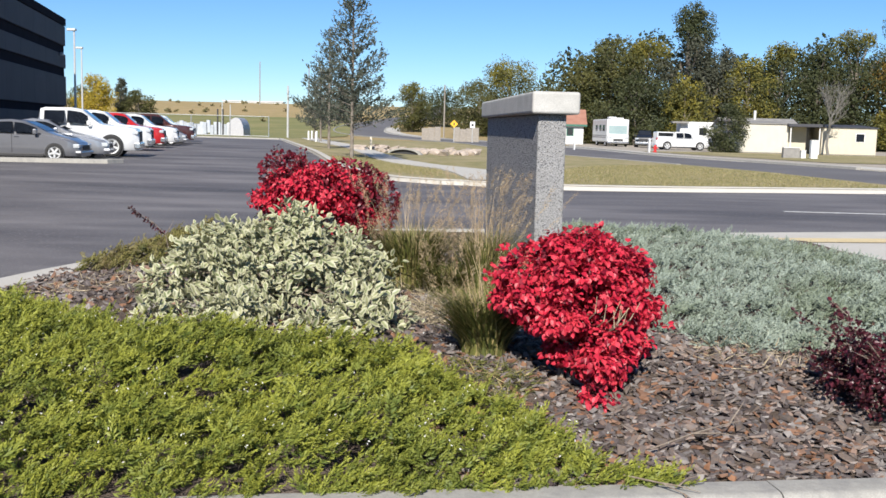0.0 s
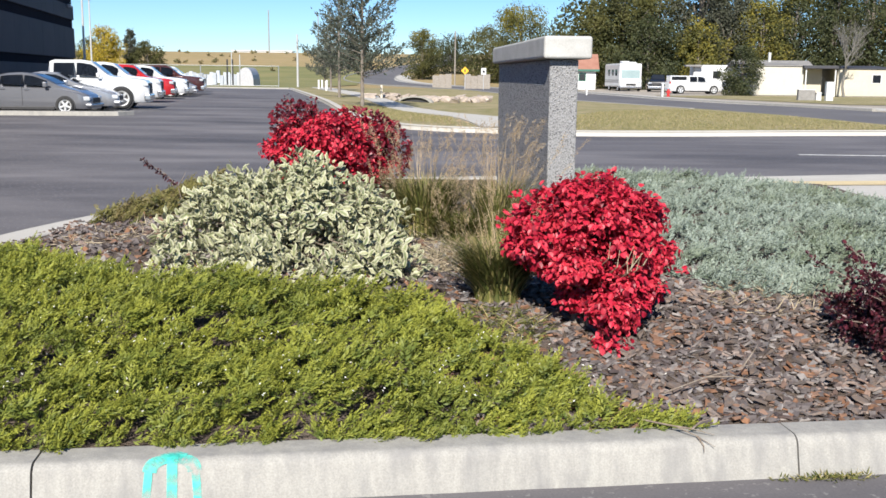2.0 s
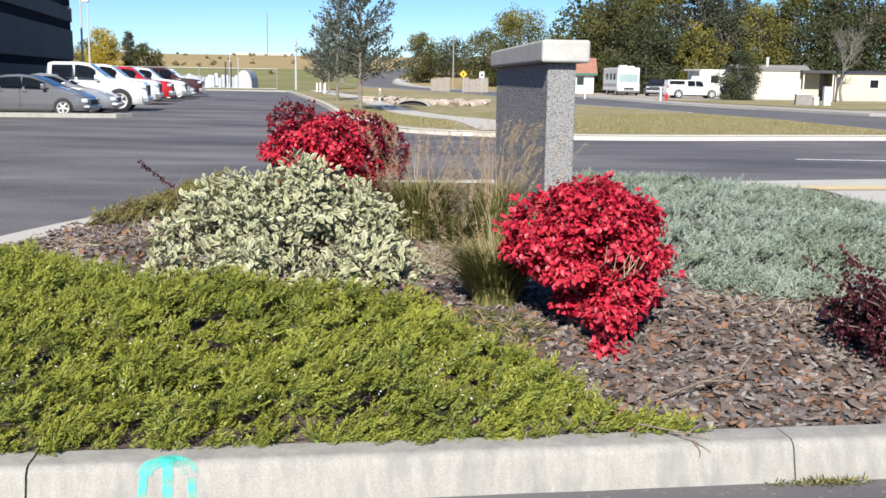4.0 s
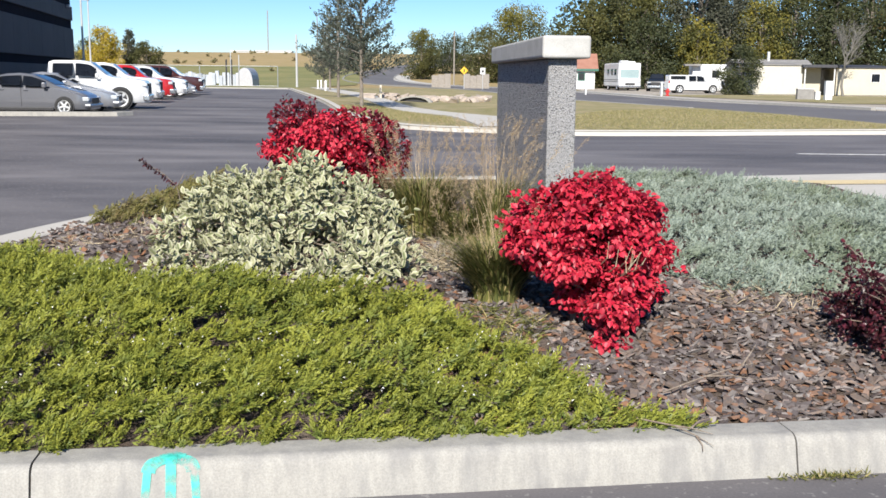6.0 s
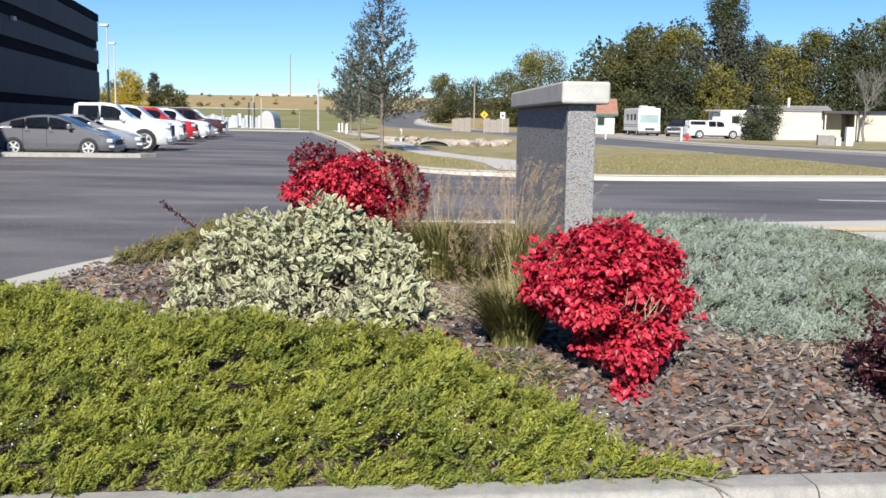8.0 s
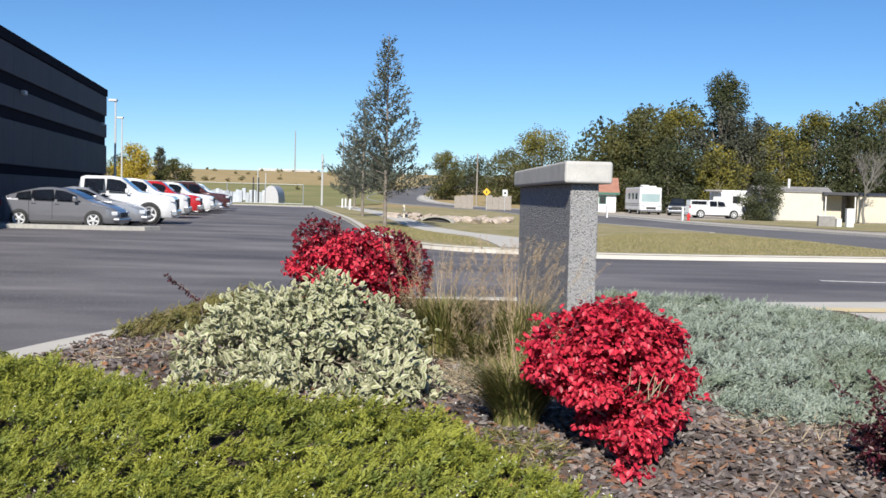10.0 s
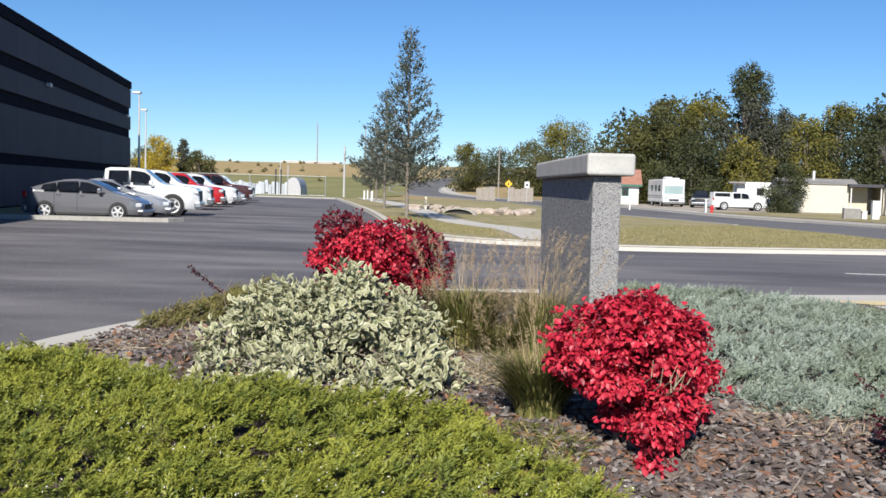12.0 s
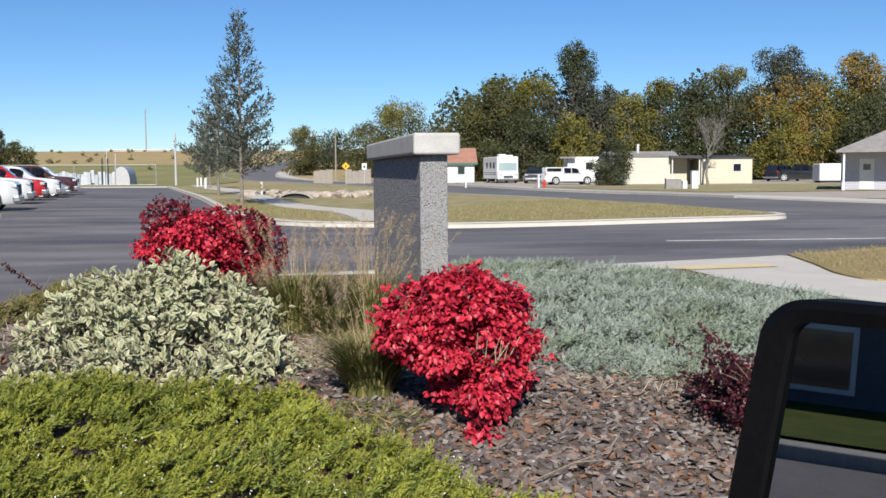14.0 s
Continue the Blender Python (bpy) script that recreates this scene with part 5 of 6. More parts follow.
for x, y, h, w, leaves, text, second in (
        (-64.5, 188, 9.4, 9.0, BRIGHT, "golden yellow autumn tree behind the car park", None),
        (-62.8, 198, 9.0, 3.2, GREYGREEN, "thin half-bare tree behind the car park", None),
        (-59.5, 198, 6.2, 7.0, OLIVE, "small olive-green tree behind the car park", None),
        (-70.0, 196, 6.8, 8.0, OLIVE, "small olive-green tree beside the dark building", None),
        (-5.0, 185, 9.2, 8.0, OLIVE, "round olive tree by the far road", (YELLOW, 0.2)),
        (-24, 235, 7.6, 12.0, DEEP, "dark green tree by the far road", None),
        (0.5, 215, 8, 14, DEEP, "dark green tree on the far slope", None),
        (12.0, 170, 13, 15, OLIVE, "olive tree with yellowing top by the street", (YELLOW, 0.25)),
        (7.0, 172, 9.6, 11, OLIVE, "dusty olive tree by the street", None),
        (18.5, 165, 8.6, 12, YELLOW, "yellowing low tree by the street", None),
        (16.5, 158, 7.4, 10, GREYGREEN, "grey-green shrubby tree by the street", None),
        (19.5, 136, 12.0, 11.1, OLIVE, "tall olive tree in the woods", None),
        (23.0, 134, 15.0, 12.3, OLIVE, "tall olive tree in the woods", None),
        (27.5, 135, 14.6, 11.7, OLIVE, "tall olive tree with yellowing top", (YELLOW, 0.15)),
        (25.0, 127, 9.5, 10.4, DEEP, "dark green tree behind the motorhome", None),
        (33.0, 134, 19.6, 10.4, GREYGREEN, "tallest grey-green tree of the woods", (DEEP, 0.3)),
        (31.0, 126, 9.0, 7.8, YELLOW, "yellow-green tree behind the camper", None),
        (36.0, 131, 11.5, 9.8, GREYGREEN, "pale grey-green tree in the woods", None),
        (39.5, 140, 14.5, 8.5, GREYGREEN, "thin grey-green tree in the woods", None),
        (40.5, 131, 12.0, 9.8, YELLOW, "bright yellow autumn tree in the woods", None),
        (45.0, 132, 14.0, 11.1, DEEP, "dark green tree in the woods", (YELLOW, 0.12)),
        (49.5, 131, 14.0, 10.4, DEEP, "dark green tree in the woods", None),
        (54.5, 131, 16.0, 11.7, DEEP, "tall dark green tree behind the trailers", (YELLOW, 0.12)),
        (61.0, 129, 18.5, 11.7, GOLD, "amber and yellow autumn tree behind the trailers", (GREYGREEN, 0.3)),
        (57.5, 122, 10.0, 7.8, YELLOW, "yellow autumn tree behind the trailers", None),
        (66.5, 128, 15.0, 10.4, YELLOW, "yellow-green tree behind the house", None),
        (72.0, 128, 18.0, 11.7, OLIVE, "tall olive tree behind the house", (GOLD, 0.3)),
        (68.5, 118, 11.0, 11.7, DEEP, "dark green tree behind the house", None),
        (79.0, 126, 17.0, 13.0, OLIVE, "tall olive tree behind the house", None),
        (86.0, 124, 16.0, 13.0, OLIVE, "tall olive tree behind the house", None),
        (25.9, 88.9, 4.6, 4.3, DEEP, "small dark evergreen by the white trailer", None)):
    s = int(abs(x * 13 + y * 7)) % 9973
    crown_tree("tree", x, y, h, w, leaves, text, s, leaf=0.15 if h < 5 else 0.30, count=8000 if h < 5 else int(2500 + 760 * h * w / 10), low=0.02 if h < 5 else 0.08, second=second)


def bare_tree(x, y, height, seed, label):
    """A leafless tree: a leaning trunk that forks again and again into a fan of twigs."""
    g = np.random.default_rng(seed)
    ob = thing("bare_tree", Matrix.Translation((x, y, land(x, y) - 0.05)), label, "tree", "woods")
    trunk, twigs = bmesh.new(), bmesh.new()

    def grow(at, way, length, r, level):
        bend = Vector(g.normal(0, 0.1, 3))
        mid, end = at + (way + bend) * length * 0.5, at + way * length
        add_tube(trunk if level < 2 else twigs, [at, mid, end], [r, r * 0.85, r * 0.7], 6 if level < 2 else 4)
        if level < 6:
            for _ in range(3 if level < 4 else 2):
                turn = (way + Vector(g.normal(0, 0.30, 3)) + Vector((0, 0, 0.18))).normalized()
                grow(end if g.random() < 0.6 else mid, turn, length * g.uniform(0.62, 0.85), r * 0.62, level + 1)

    grow(Vector((0, 0, 0)), Vector((-0.06, 0, 1)).normalized(), height * 0.30, 0.13, 0)
    part("trunk", trunk, BARE, ob)
    tagged(part("twig_fan", twigs, BARE, ob), kind="stuff")
    return ob


bare_tree(34.3, 87.2, 6.6, 41, "leafless grey tree before the trailers")
# closed thicket behind the first rows
rng = np.random.default_rng(77)
spec = [(18 + 4.2 * k + rng.normal(0, 1), 143 - 0.1 * k + rng.normal(0, 2), 5.5 + rng.random() * 2, 4.5, 3, rng.uniform(6, 9)) for k in range(18)]
P, N = lumps(spec, 30000, rng, 0.6)
L = rng.uniform(0.3, 0.8, len(P))
thicket = leaf_mesh("thicket", P, unit(len(P), rng), N + unit(len(P), rng), L, L * 0.7, DEEP)
tagged(thicket, "dense dark undergrowth of the woods", "woods", kind="stuff")

# ---- trailer homes ----
SIDING = mat("cream_siding", (0.54, 0.515, 0.44), (0.49, 0.465, 0.40), 0.8, 30, 0.6, bump=0.1)
SIDING_Y = mat("yellowish_siding", (0.56, 0.505, 0.39), (0.50, 0.45, 0.355), 0.8, 30, 0.6, bump=0.1)
WHITE_PANEL = mat("white_panel", (0.66, 0.66, 0.65), (0.60, 0.60, 0.59), 0.9, 30, 0.4, bump=0.05)
ROOF_DARK = mat("dark_roof", (0.035, 0.037, 0.045), (0.05, 0.05, 0.058), 1, 25, 0.7)
ROOF_GREY = mat("grey_shingles", (0.20, 0.19, 0.18), (0.26, 0.25, 0.235), 2, 18, 0.9)
BRICKRED = mat("rust_roof", (0.28, 0.13, 0.09), (0.34, 0.17, 0.12), 1, 20, 0.85)
GREENTRIM = mat("green_trim", (0.03, 0.12, 0.09), (0.04, 0.14, 0.1), 1, 20, 0.6)
BLUESIDE = mat("blue_grey_siding", (0.44, 0.44, 0.50), (0.40, 0.40, 0.46), 0.7, 20, 0.7)


def gable(bm, x0, x1, y0, y1, z0, z1, over=0.3, thick=0.12):
    """A low gable roof with eaves, ridge along x."""
    ym = (y0 + y1) / 2
    for a, b in ((y0 - over, ym), (y1 + over, ym)):
        za = z0 - over * (z1 - z0) / (ym - y0)
        vs = [bm.verts.new(p) for p in ((x0 - over, a, za), (x1 + over, a, za), (x1 + over, b, z1), (x0 - over, b, z1), (x0 - over, a, za + thick), (x1 + over, a, za + thick), (x1 + over, b, z1 + thick), (x0 - over, b, z1 + thick))]
        for f in ((0, 1, 2, 3), (4, 7, 6, 5), (0, 4, 5, 1), (1, 5, 6, 2), (2, 6, 7, 3), (3, 7, 4, 0)):
            bm.faces.new([vs[k] for k in f])
    bmesh.ops.recalc_face_normals(bm, faces=bm.faces[:])


def trailer(x, y, turn, w, d, h, siding, roof, label, windows=(), group="trailer homes"):
    ob = thing("trailer_home", pose(x, y, 0, 0, 0, turn), label, "trailer", group)
    box("wall", (0, w, 0, d, 0.1, h), siding, ob, 0.02)
    box("skirting", (0.04, w - 0.04, 0.04, d, -0.05, 0.12), ROOF_GREY, ob)
    bm = bmesh.new()
    gable(bm, 0, w, 0, d, h, h + 0.28, 0.12, 0.08)
    part("roof", bm, roof, ob)
    for k in range(int(w / 0.6)):
        box("seam", (0.3 + k * 0.6, 0.325 + k * 0.6, -0.012, 0.0, 0.15, h - 0.05), siding, ob)
    for wx, wz, ww, wh in windows:
        win = box("window", (wx, wx + ww, -0.03, 0.02, wz, wz + wh), WHITE_PANEL, ob, 0.01)
        box("pane", (wx + 0.06, wx + ww - 0.06, -0.035, -0.028, wz + 0.06, wz + wh - 0.06), GLASS, win)
    return ob


trailer(27.2, 89.9, -6, 4.3, 14, 2.65, SIDING, ROOF_GREY, "cream trailer home with a plain end wall")
trailer(34.2, 88.7, -8, 4.7, 12, 2.45, SIDING_Y, ROOF_DARK, "yellowish trailer home with one small window", ((2.9, 1.2, 0.8, 0.8),))
port = thing("carport", pose(31.4, 89.3, 0, 0, 0, -7), "carport with a flat dark roof between two trailers", "carport")
box("roof", (-0.1, 3.0, -0.6, 7, 2.45, 2.72), ROOF_DARK, port, 0.03)
box("back_wall", (0, 2.7, 5.0, 5.1, 0, 2.45), SIDING_Y, port)
box("side_wall", (0.1, 1.9, 1.4, 1.5, 0, 2.45), SIDING_Y, port)
for x in (0.1, 2.6):
    box("post", (x, x + 0.1, -0.4, -0.3, 0, 2.46), WHITE_PANEL, port, 0.01)
shed = thing("house", pose(29.5, 102, 0, 0, 0, -5), "small house with a grey hipped roof and chimney behind the trailer", "house")
box("wall", (0, 7, 0, 6, 0, 2.5), SIDING, shed)
bm = bmesh.new()
gable(bm, 0, 7, 0, 6, 2.5, 3.3, 0.4, 0.12)
part("roof", bm, ROOF_GREY, shed)
box("chimney", (3.2, 3.45, 2.4, 2.65, 3.0, 4.2), POLE, shed, 0.02)

cottage = thing("house", pose(11.5, 124, 0, 0, 0, -4), "small white house with rust roof and green trim", "house")
box("wall", (0, 6.5, 0, 6, -0.1, 2.5), WHITE_PANEL, cottage)
bm = bmesh.new()
gable(bm, 0, 6.5, 0, 6, 2.5, 4.2, 0.4, 0.15)
part("roof", bm, BRICKRED, cottage)
box("fascia", (-0.4, 6.9, -0.44, -0.38, 2.2, 2.45), GREENTRIM, cottage)
for x in (1.2, 4.4):
    win = box("window", (x, x + 0.9, -0.04, 0.02, 1.0, 2.0), GREENTRIM, cottage)
    box("pane", (x + 0.1, x + 0.8, -0.05, -0.035, 1.1, 1.9), GLASS, win)

home = thing("house", pose(34.3, 63.4, 0, 0, 0, -28), "blue-grey sided house with a grey shingle roof over a porch", "house")
box("wall", (0, 8.6, 0, 10, -0.1, 2.5), BLUESIDE, home)
bm = bmesh.new()
eave = [bm.verts.new(p) for p in ((-0.4, -2.6, 2.5), (9.0, -2.6, 2.5), (9.0, 10.4, 2.5), (-0.4, 10.4, 2.5))]
lip = [bm.verts.new((v.co.x, v.co.y, 2.64)) for v in eave]
ridge = [bm.verts.new(p) for p in ((4.3, 2.4, 4.7), (4.3, 5.4, 4.7))]
bm.faces.new(eave)
for k in range(4):
    bm.faces.new((eave[k], eave[(k + 1) % 4], lip[(k + 1) % 4], lip[k]))
bm.faces.new((lip[0], lip[1], ridge[0]))
bm.faces.new((lip[1], lip[2], ridge[1], ridge[0]))
bm.faces.new((lip[2], lip[3], ridge[1]))
bm.faces.new((lip[3], lip[0], ridge[0], ridge[1]))
bmesh.ops.recalc_face_normals(bm, faces=bm.faces[:])
part("roof", bm, ROOF_GREY, home)
door = box("door", (1.1, 2.0, -0.05, 0.02, 0.05, 2.1), WHITE_PANEL, home, 0.01)
box("door_window", (1.32, 1.78, -0.06, -0.045, 1.35, 1.75), GLASS, door)
for k in range(13):
    box("siding_board", (0, 8.6, -0.022, 0.0, 0.1 + k * 0.185, 0.275 + k * 0.185), BLUESIDE, home, 0.006, segs=1)
for x in (0.05, 4.2, 8.4):
    box("post", (x, x + 0.12, -2.4, -2.28, 0, 2.52), WHITE_PANEL, home, 0.01)


# pale base colour paints a bright reflection into the windscreen
SHEENGLASS = mat("painted_sheen_glass", (0.30, 0.38, 0.38), (0.24, 0.32, 0.33), 0.6, 20, 0.08, bump=0, spec=0.8)
# ---- motorhome ----
rv = thing("motorhome", pose(18.9, 111.8, 0.0, 0, 0, 2), "white motorhome with a wide windscreen and roof air unit", "motorhome")
bm = bmesh.new()
add_box(bm, 0, 2.5, 0.0, 8.5, 0.45, 3.05, 0.14, 3)
part("body", bm, WHITE_PANEL, rv)
box("nose", (0.05, 2.45, -0.35, 0.3, 0.45, 1.35), WHITE_PANEL, rv, 0.1, segs=3)
box("windscreen", (0.2, 2.3, -0.03, 0.2, 1.4, 2.35), SHEENGLASS, rv, 0.05)
box("grille", (0.7, 1.8, -0.38, -0.3, 0.6, 0.85), TRIM, rv, 0.02)
for x in (0.15, 1.95):
    box("headlight", (x, x + 0.4, -0.39, -0.3, 0.85, 1.1), LENS, rv, 0.03)
box("bumper", (0.0, 2.5, -0.48, -0.3, 0.32, 0.55), CHROME, rv, 0.05)
box("air_unit", (0.8, 1.7, 3.0, 4.0, 3.03, 3.35), WHITE_PANEL, rv, 0.08, segs=3)
box("roof_pod", (0.5, 2.0, 0.6, 2.2, 3.03, 3.22), WHITE_PANEL, rv, 0.07, segs=3)
for y in (1.2, 3.2, 5.4):
    win = box("side_window", (-0.02, 0.02, y, y + 1.1, 1.7, 2.4), TRIM, rv, 0.02)
    box("pane", (-0.03, -0.018, y + 0.07, y + 1.03, 1.77, 2.33), GLASS, win)
for s, x in ((-1, 0.02), (1, 2.48)):
    for y in (0.9, 5.9):
        w = part_wheel(0, 0, 0.42, 1)
        w.matrix_world = pose(x, y, 0, 0, 0, 90 if s < 0 else -90)
        w.parent = rv
for z in (0.95, 1.15):
    box("stripe", (-0.012, 0.0, 0.4, 8.3, z, z + 0.09), ROOF_GREY, rv)

camper = thing("camper", pose(26.0, 110.5, 0.0, 0, 0, -3), "white camper trailer with a dark awning roof", "camper")
box("body", (0.8, 4.9, 0, 2.4, 0.5, 2.95), WHITE_PANEL, camper, 0.12, segs=3)
box("awning", (-0.2, 1.6, -0.8, 0.4, 2.75, 2.95), ROOF_GREY, camper, 0.04)
win = box("window", (2.9, 3.7, -0.03, 0.02, 1.5, 2.3), TRIM, camper, 0.02)
box("pane", (2.97, 3.63, -0.04, -0.028, 1.57, 2.23), GLASS, win)
box("chassis", (0.9, 4.8, 0.2, 2.2, 0.0, 0.52), TRIM, camper)
camper2 = thing("camper", pose(49.0, 95.0, 0.0, 0, 0, -8), "low white camper shell by the hedge", "camper")
box("body", (0, 3.2, 0, 2.2, 0.2, 1.95), WHITE_PANEL, camper2, 0.12, segs=3)
box("chassis", (0.2, 3.0, 0.2, 2.0, 0.0, 0.25), TRIM, camper2)

# ---- street furniture ----
WOODPOLE = mat("weathered_wood", (0.23, 0.2, 0.17), (0.3, 0.27, 0.23), 6, 40, 0.9)
SIGN_YELLOW = mat("sign_yellow", (0.75, 0.42, 0.02), (0.7, 0.38, 0.02), 3, 30, 0.5)
RED_PAINT = mat("hydrant_red", (0.55, 0.02, 0.02), (0.45, 0.02, 0.02), 6, 40, 0.5)


def pole(bm, x, y, z0, z1, r0, r1):
    add_tube(bm, [(x, y, z0), (x, y, (z0 + z1) / 2), (x, y, z1)], [r0, (r0 + r1) / 2, r1], 8)


for x, y, h in ((-29.8, 82, 8.6), (-38.0, 106.6, 8.9)):
    lamp = thing("street_lamp", Matrix.Translation((x, y, land(x, y))), "tall grey car-park lamp post with a flat head", "lamp post", "lamp posts")
    bm = bmesh.new()
    pole(bm, 0, 0, -0.1, h, 0.11, 0.07)
    part("post", bm, POLE, lamp)
    box("base", (-0.3, 0.3, -0.3, 0.3, -0.2, 0.7), WALKWAY, lamp, 0.03)
    box("lamp_head", (-0.55, 0.15, -0.2, 0.2, h - 0.05, h + 0.13), POLE, lamp, 0.03)
for x, y, h, r in ((-16.6, 109.7, 5.7, 0.13), (-34.5, 159, 4.6, 0.1), (-33.0, 158, 4.2, 0.1), (-59, 329, 14, 0.2), (-45, 345, 13, 0.2), (0.8, 150, 8, 0.12)):
    p = thing("utility_pole", Matrix.Translation((x, y, land(x, y))), "slender weathered utility pole in the grass", "pole", "poles")
    bm = bmesh.new()
    pole(bm, 0, 0, -0.1, h, r, r * 0.75)
    part("post", bm, POLE if h < 6 else WOODPOLE, p)

sign = thing("warning_sign", Matrix.Translation((1.7, 110.4, land(1.7, 110.4))), "yellow diamond warning sign on a post", "road sign")
bm = bmesh.new()
pole(bm, 0, 0, -0.1, 2.1, 0.04, 0.04)
part("post", bm, POLE, sign)
box("plate", (-0.31, 0.31, -0.06, -0.045, -0.31, 0.31), SIGN_YELLOW, sign, m=Matrix.Translation((0, 0, 2.05)) @ Matrix.Rotation(math.pi / 4, 4, "Y"))
box("symbol", (-0.07, 0.07, -0.075, -0.062, 1.9, 2.2), TRIM, sign)
sign = thing("road_sign", Matrix.Translation((3.75, 110.5, land(3.75, 110.5))), "white rectangular road sign on a post", "road sign")
bm = bmesh.new()
pole(bm, 0, 0, -0.1, 2.3, 0.04, 0.04)
part("post", bm, POLE, sign)
box("plate", (-0.27, 0.27, -0.06, -0.045, 1.65, 2.35), WHITE_PANEL, sign, 0.01)
box("symbol", (-0.12, 0.12, -0.07, -0.062, 1.85, 2.1), TRIM, sign)

rail = thing("fence", Matrix.Translation((-1.5, 118, 0)), "weathered grey wooden fence along the street", "fence")
for k in range(9):
    x = 6.8 * k / 9 - 0.5
    if k in (3, 4):
        continue
    box("board", (x, x + 0.74, -0.03, 0.03, land(-1, 118) - 0.1, 1.5 + 0.1 * (k % 3)), WOODPOLE, rail, 0.01, segs=1)

hyd = thing("fire_hydrant", Matrix.Translation((17.7, 81, 0.02)) @ Matrix.Scale(0.8, 4), "small red fire hydrant by the street", "hydrant")
bm = bmesh.new()
add_tube(bm, [(0, 0, 0), (0, 0, 0.08), (0, 0, 0.1), (0, 0, 0.55), (0, 0, 0.68), (0, 0, 0.75)], [0.2, 0.2, 0.13, 0.13, 0.11, 0.04], 12)
part("barrel", bm, RED_PAINT, hyd)
bm = bmesh.new()
add_tube(bm, [(-0.24, 0, 0.45), (0.24, 0, 0.45)], [0.07, 0.07], 10)
part("outlet", bm, RED_PAINT, hyd)
for x, y, h, w in ((17.2, 81, 1.0, 0.14), (11.5, 84, 0.95, 0.12), (27.1, 71.6, 1.3, 0.5), (25.6, 72.0, 0.75, 1.2), (26.4, 71.8, 0.55, 0.35)):
    b = thing("utility_box" if w > 0.3 else "marker_post", Matrix.Translation((x, y, 0.0)), "pale utility box by the street" if w > 0.3 else "white marker post by the street", "utility box" if w > 0.3 else "post", "utility boxes")
    box("cabinet" if w > 0.3 else "post", (-w / 2, w / 2, -0.2, 0.2, 0, h), WHITE_PANEL if w < 0.6 else ROOF_GREY, b, 0.03)
    box("cap", (-w / 2 - 0.02, w / 2 + 0.02, -0.22, 0.22, h, h + 0.05), WHITE_PANEL, b, 0.015)
for x, y in ((-10.2, 83.0), (-11.0, 90.0), (-12.2, 96.0), (-12.0, 92.0), (-4.2, 62.0)):
    b = thing("marker_post", Matrix.Translation((x, y, land(x, y) + 0.1)), "short pale marker post beside the path", "post", "path posts")
    box("post", (-0.07, 0.07, -0.07, 0.07, 0, 0.85), WHITE_PANEL if x < -5 else SIDING_Y, b, 0.02)

# arched culvert with rubble
cul = thing("culvert", pose(-2.1, 60.0, land(-2.1, 60) + 0.05, 0, 0, -12), "concrete arch culvert headwall over a ditch", "culvert")
bm = bmesh.new()
arc = [(-0.95 * math.cos(math.pi * k / 12), 0.36 * math.sin(math.pi * k / 12)) for k in range(13)]
for ya, yb in ((0, 0.35),):
    fr = [[bm.verts.new((x * s, y, z * s + 0.0)) for x, z in arc] for s in (1.0, 1.22) for y in (ya, yb)]
    for a, b in ((0, 2), (1, 3), (2, 3), (0, 1)):
        for k in range(12):
            bm.faces.new((fr[a][k], fr[a][k + 1], fr[b][k + 1], fr[b][k]))
bmesh.ops.recalc_face_normals(bm, faces=bm.faces[:])
part("arch", bm, CONCRETE, cul)
# flat black sheet across the arch, painting the shade inside it
bm = bmesh.new()
bm.faces.new([bm.verts.new((x, 0.2, z)) for x, z in arc])
part("arch_shade", bm, TRIM, cul)
rng = np.random.default_rng(5)
ROCK = mat("pale_rock", (0.45, 0.38, 0.32), (0.34, 0.28, 0.23), 3, 30, 0.9, tint_random=0.2)


def stone_mesh(seed, r):
    g = np.random.default_rng(seed)
    sub = bmesh.new()
    bmesh.ops.create_icosphere(sub, subdivisions=1, radius=r)
    for v in sub.verts:
        v.co = Vector((v.co.x * 1.3, v.co.y, v.co.z * 0.7)) * (1 + 0.25 * g.normal())
    me = bpy.data.meshes.new("rock")
    sub.to_mesh(me)
    sub.free()
    me.materials.append(ROCK)
    return me


stones = [stone_mesh(k, 0.22 + 0.05 * k) for k in range(4)]
for k in range(70):
    x, y = rng.uniform(-5.0, 2.6), rng.uniform(59.5, 68)
    if abs(x + 2.1) < 1.1 and y < 61:
        continue
    o = new("rock", stones[k % 4])
    o.matrix_world = pose(x, y, land(x, y) + 0.2, rng.uniform(0, 20), rng.uniform(0, 20), rng.uniform(0, 360))
    tagged(o, "pale tan boulder by the culvert", "rock", "culvert rocks")

# chain-link fence and pale hoop shed behind the car park
MESHWIRE = mat("galvanised", (0.42, 0.43, 0.44), (0.36, 0.37, 0.38), 4, 40, 0.5, 0.6)
fence = thing("chain_fence", Matrix.Identity(4), "galvanised chain-link fence behind the car park", "fence")
for k in range(9):
    x = -52 + 4.2 * k
    bm = bmesh.new()
    pole(bm, x, 108, land(x, 108) - 0.1, land(x, 108) + 2.3, 0.05, 0.05)
    part("post", bm, MESHWIRE, fence)
for z in (0.15, 2.25):
    bm = bmesh.new()
    add_tube(bm, [(-52, 108, land(-52, 108) + z), (-35, 108, land(-35, 108) + z), (-18.4, 108, land(-18.4, 108) + z)], [0.035] * 3, 6)
    part("rail", bm, MESHWIRE, fence)
store = thing("storage_row", Matrix.Translation((-34, 118, land(-34, 118))), "row of pale stacked panels of uneven height behind the fence", "storage")
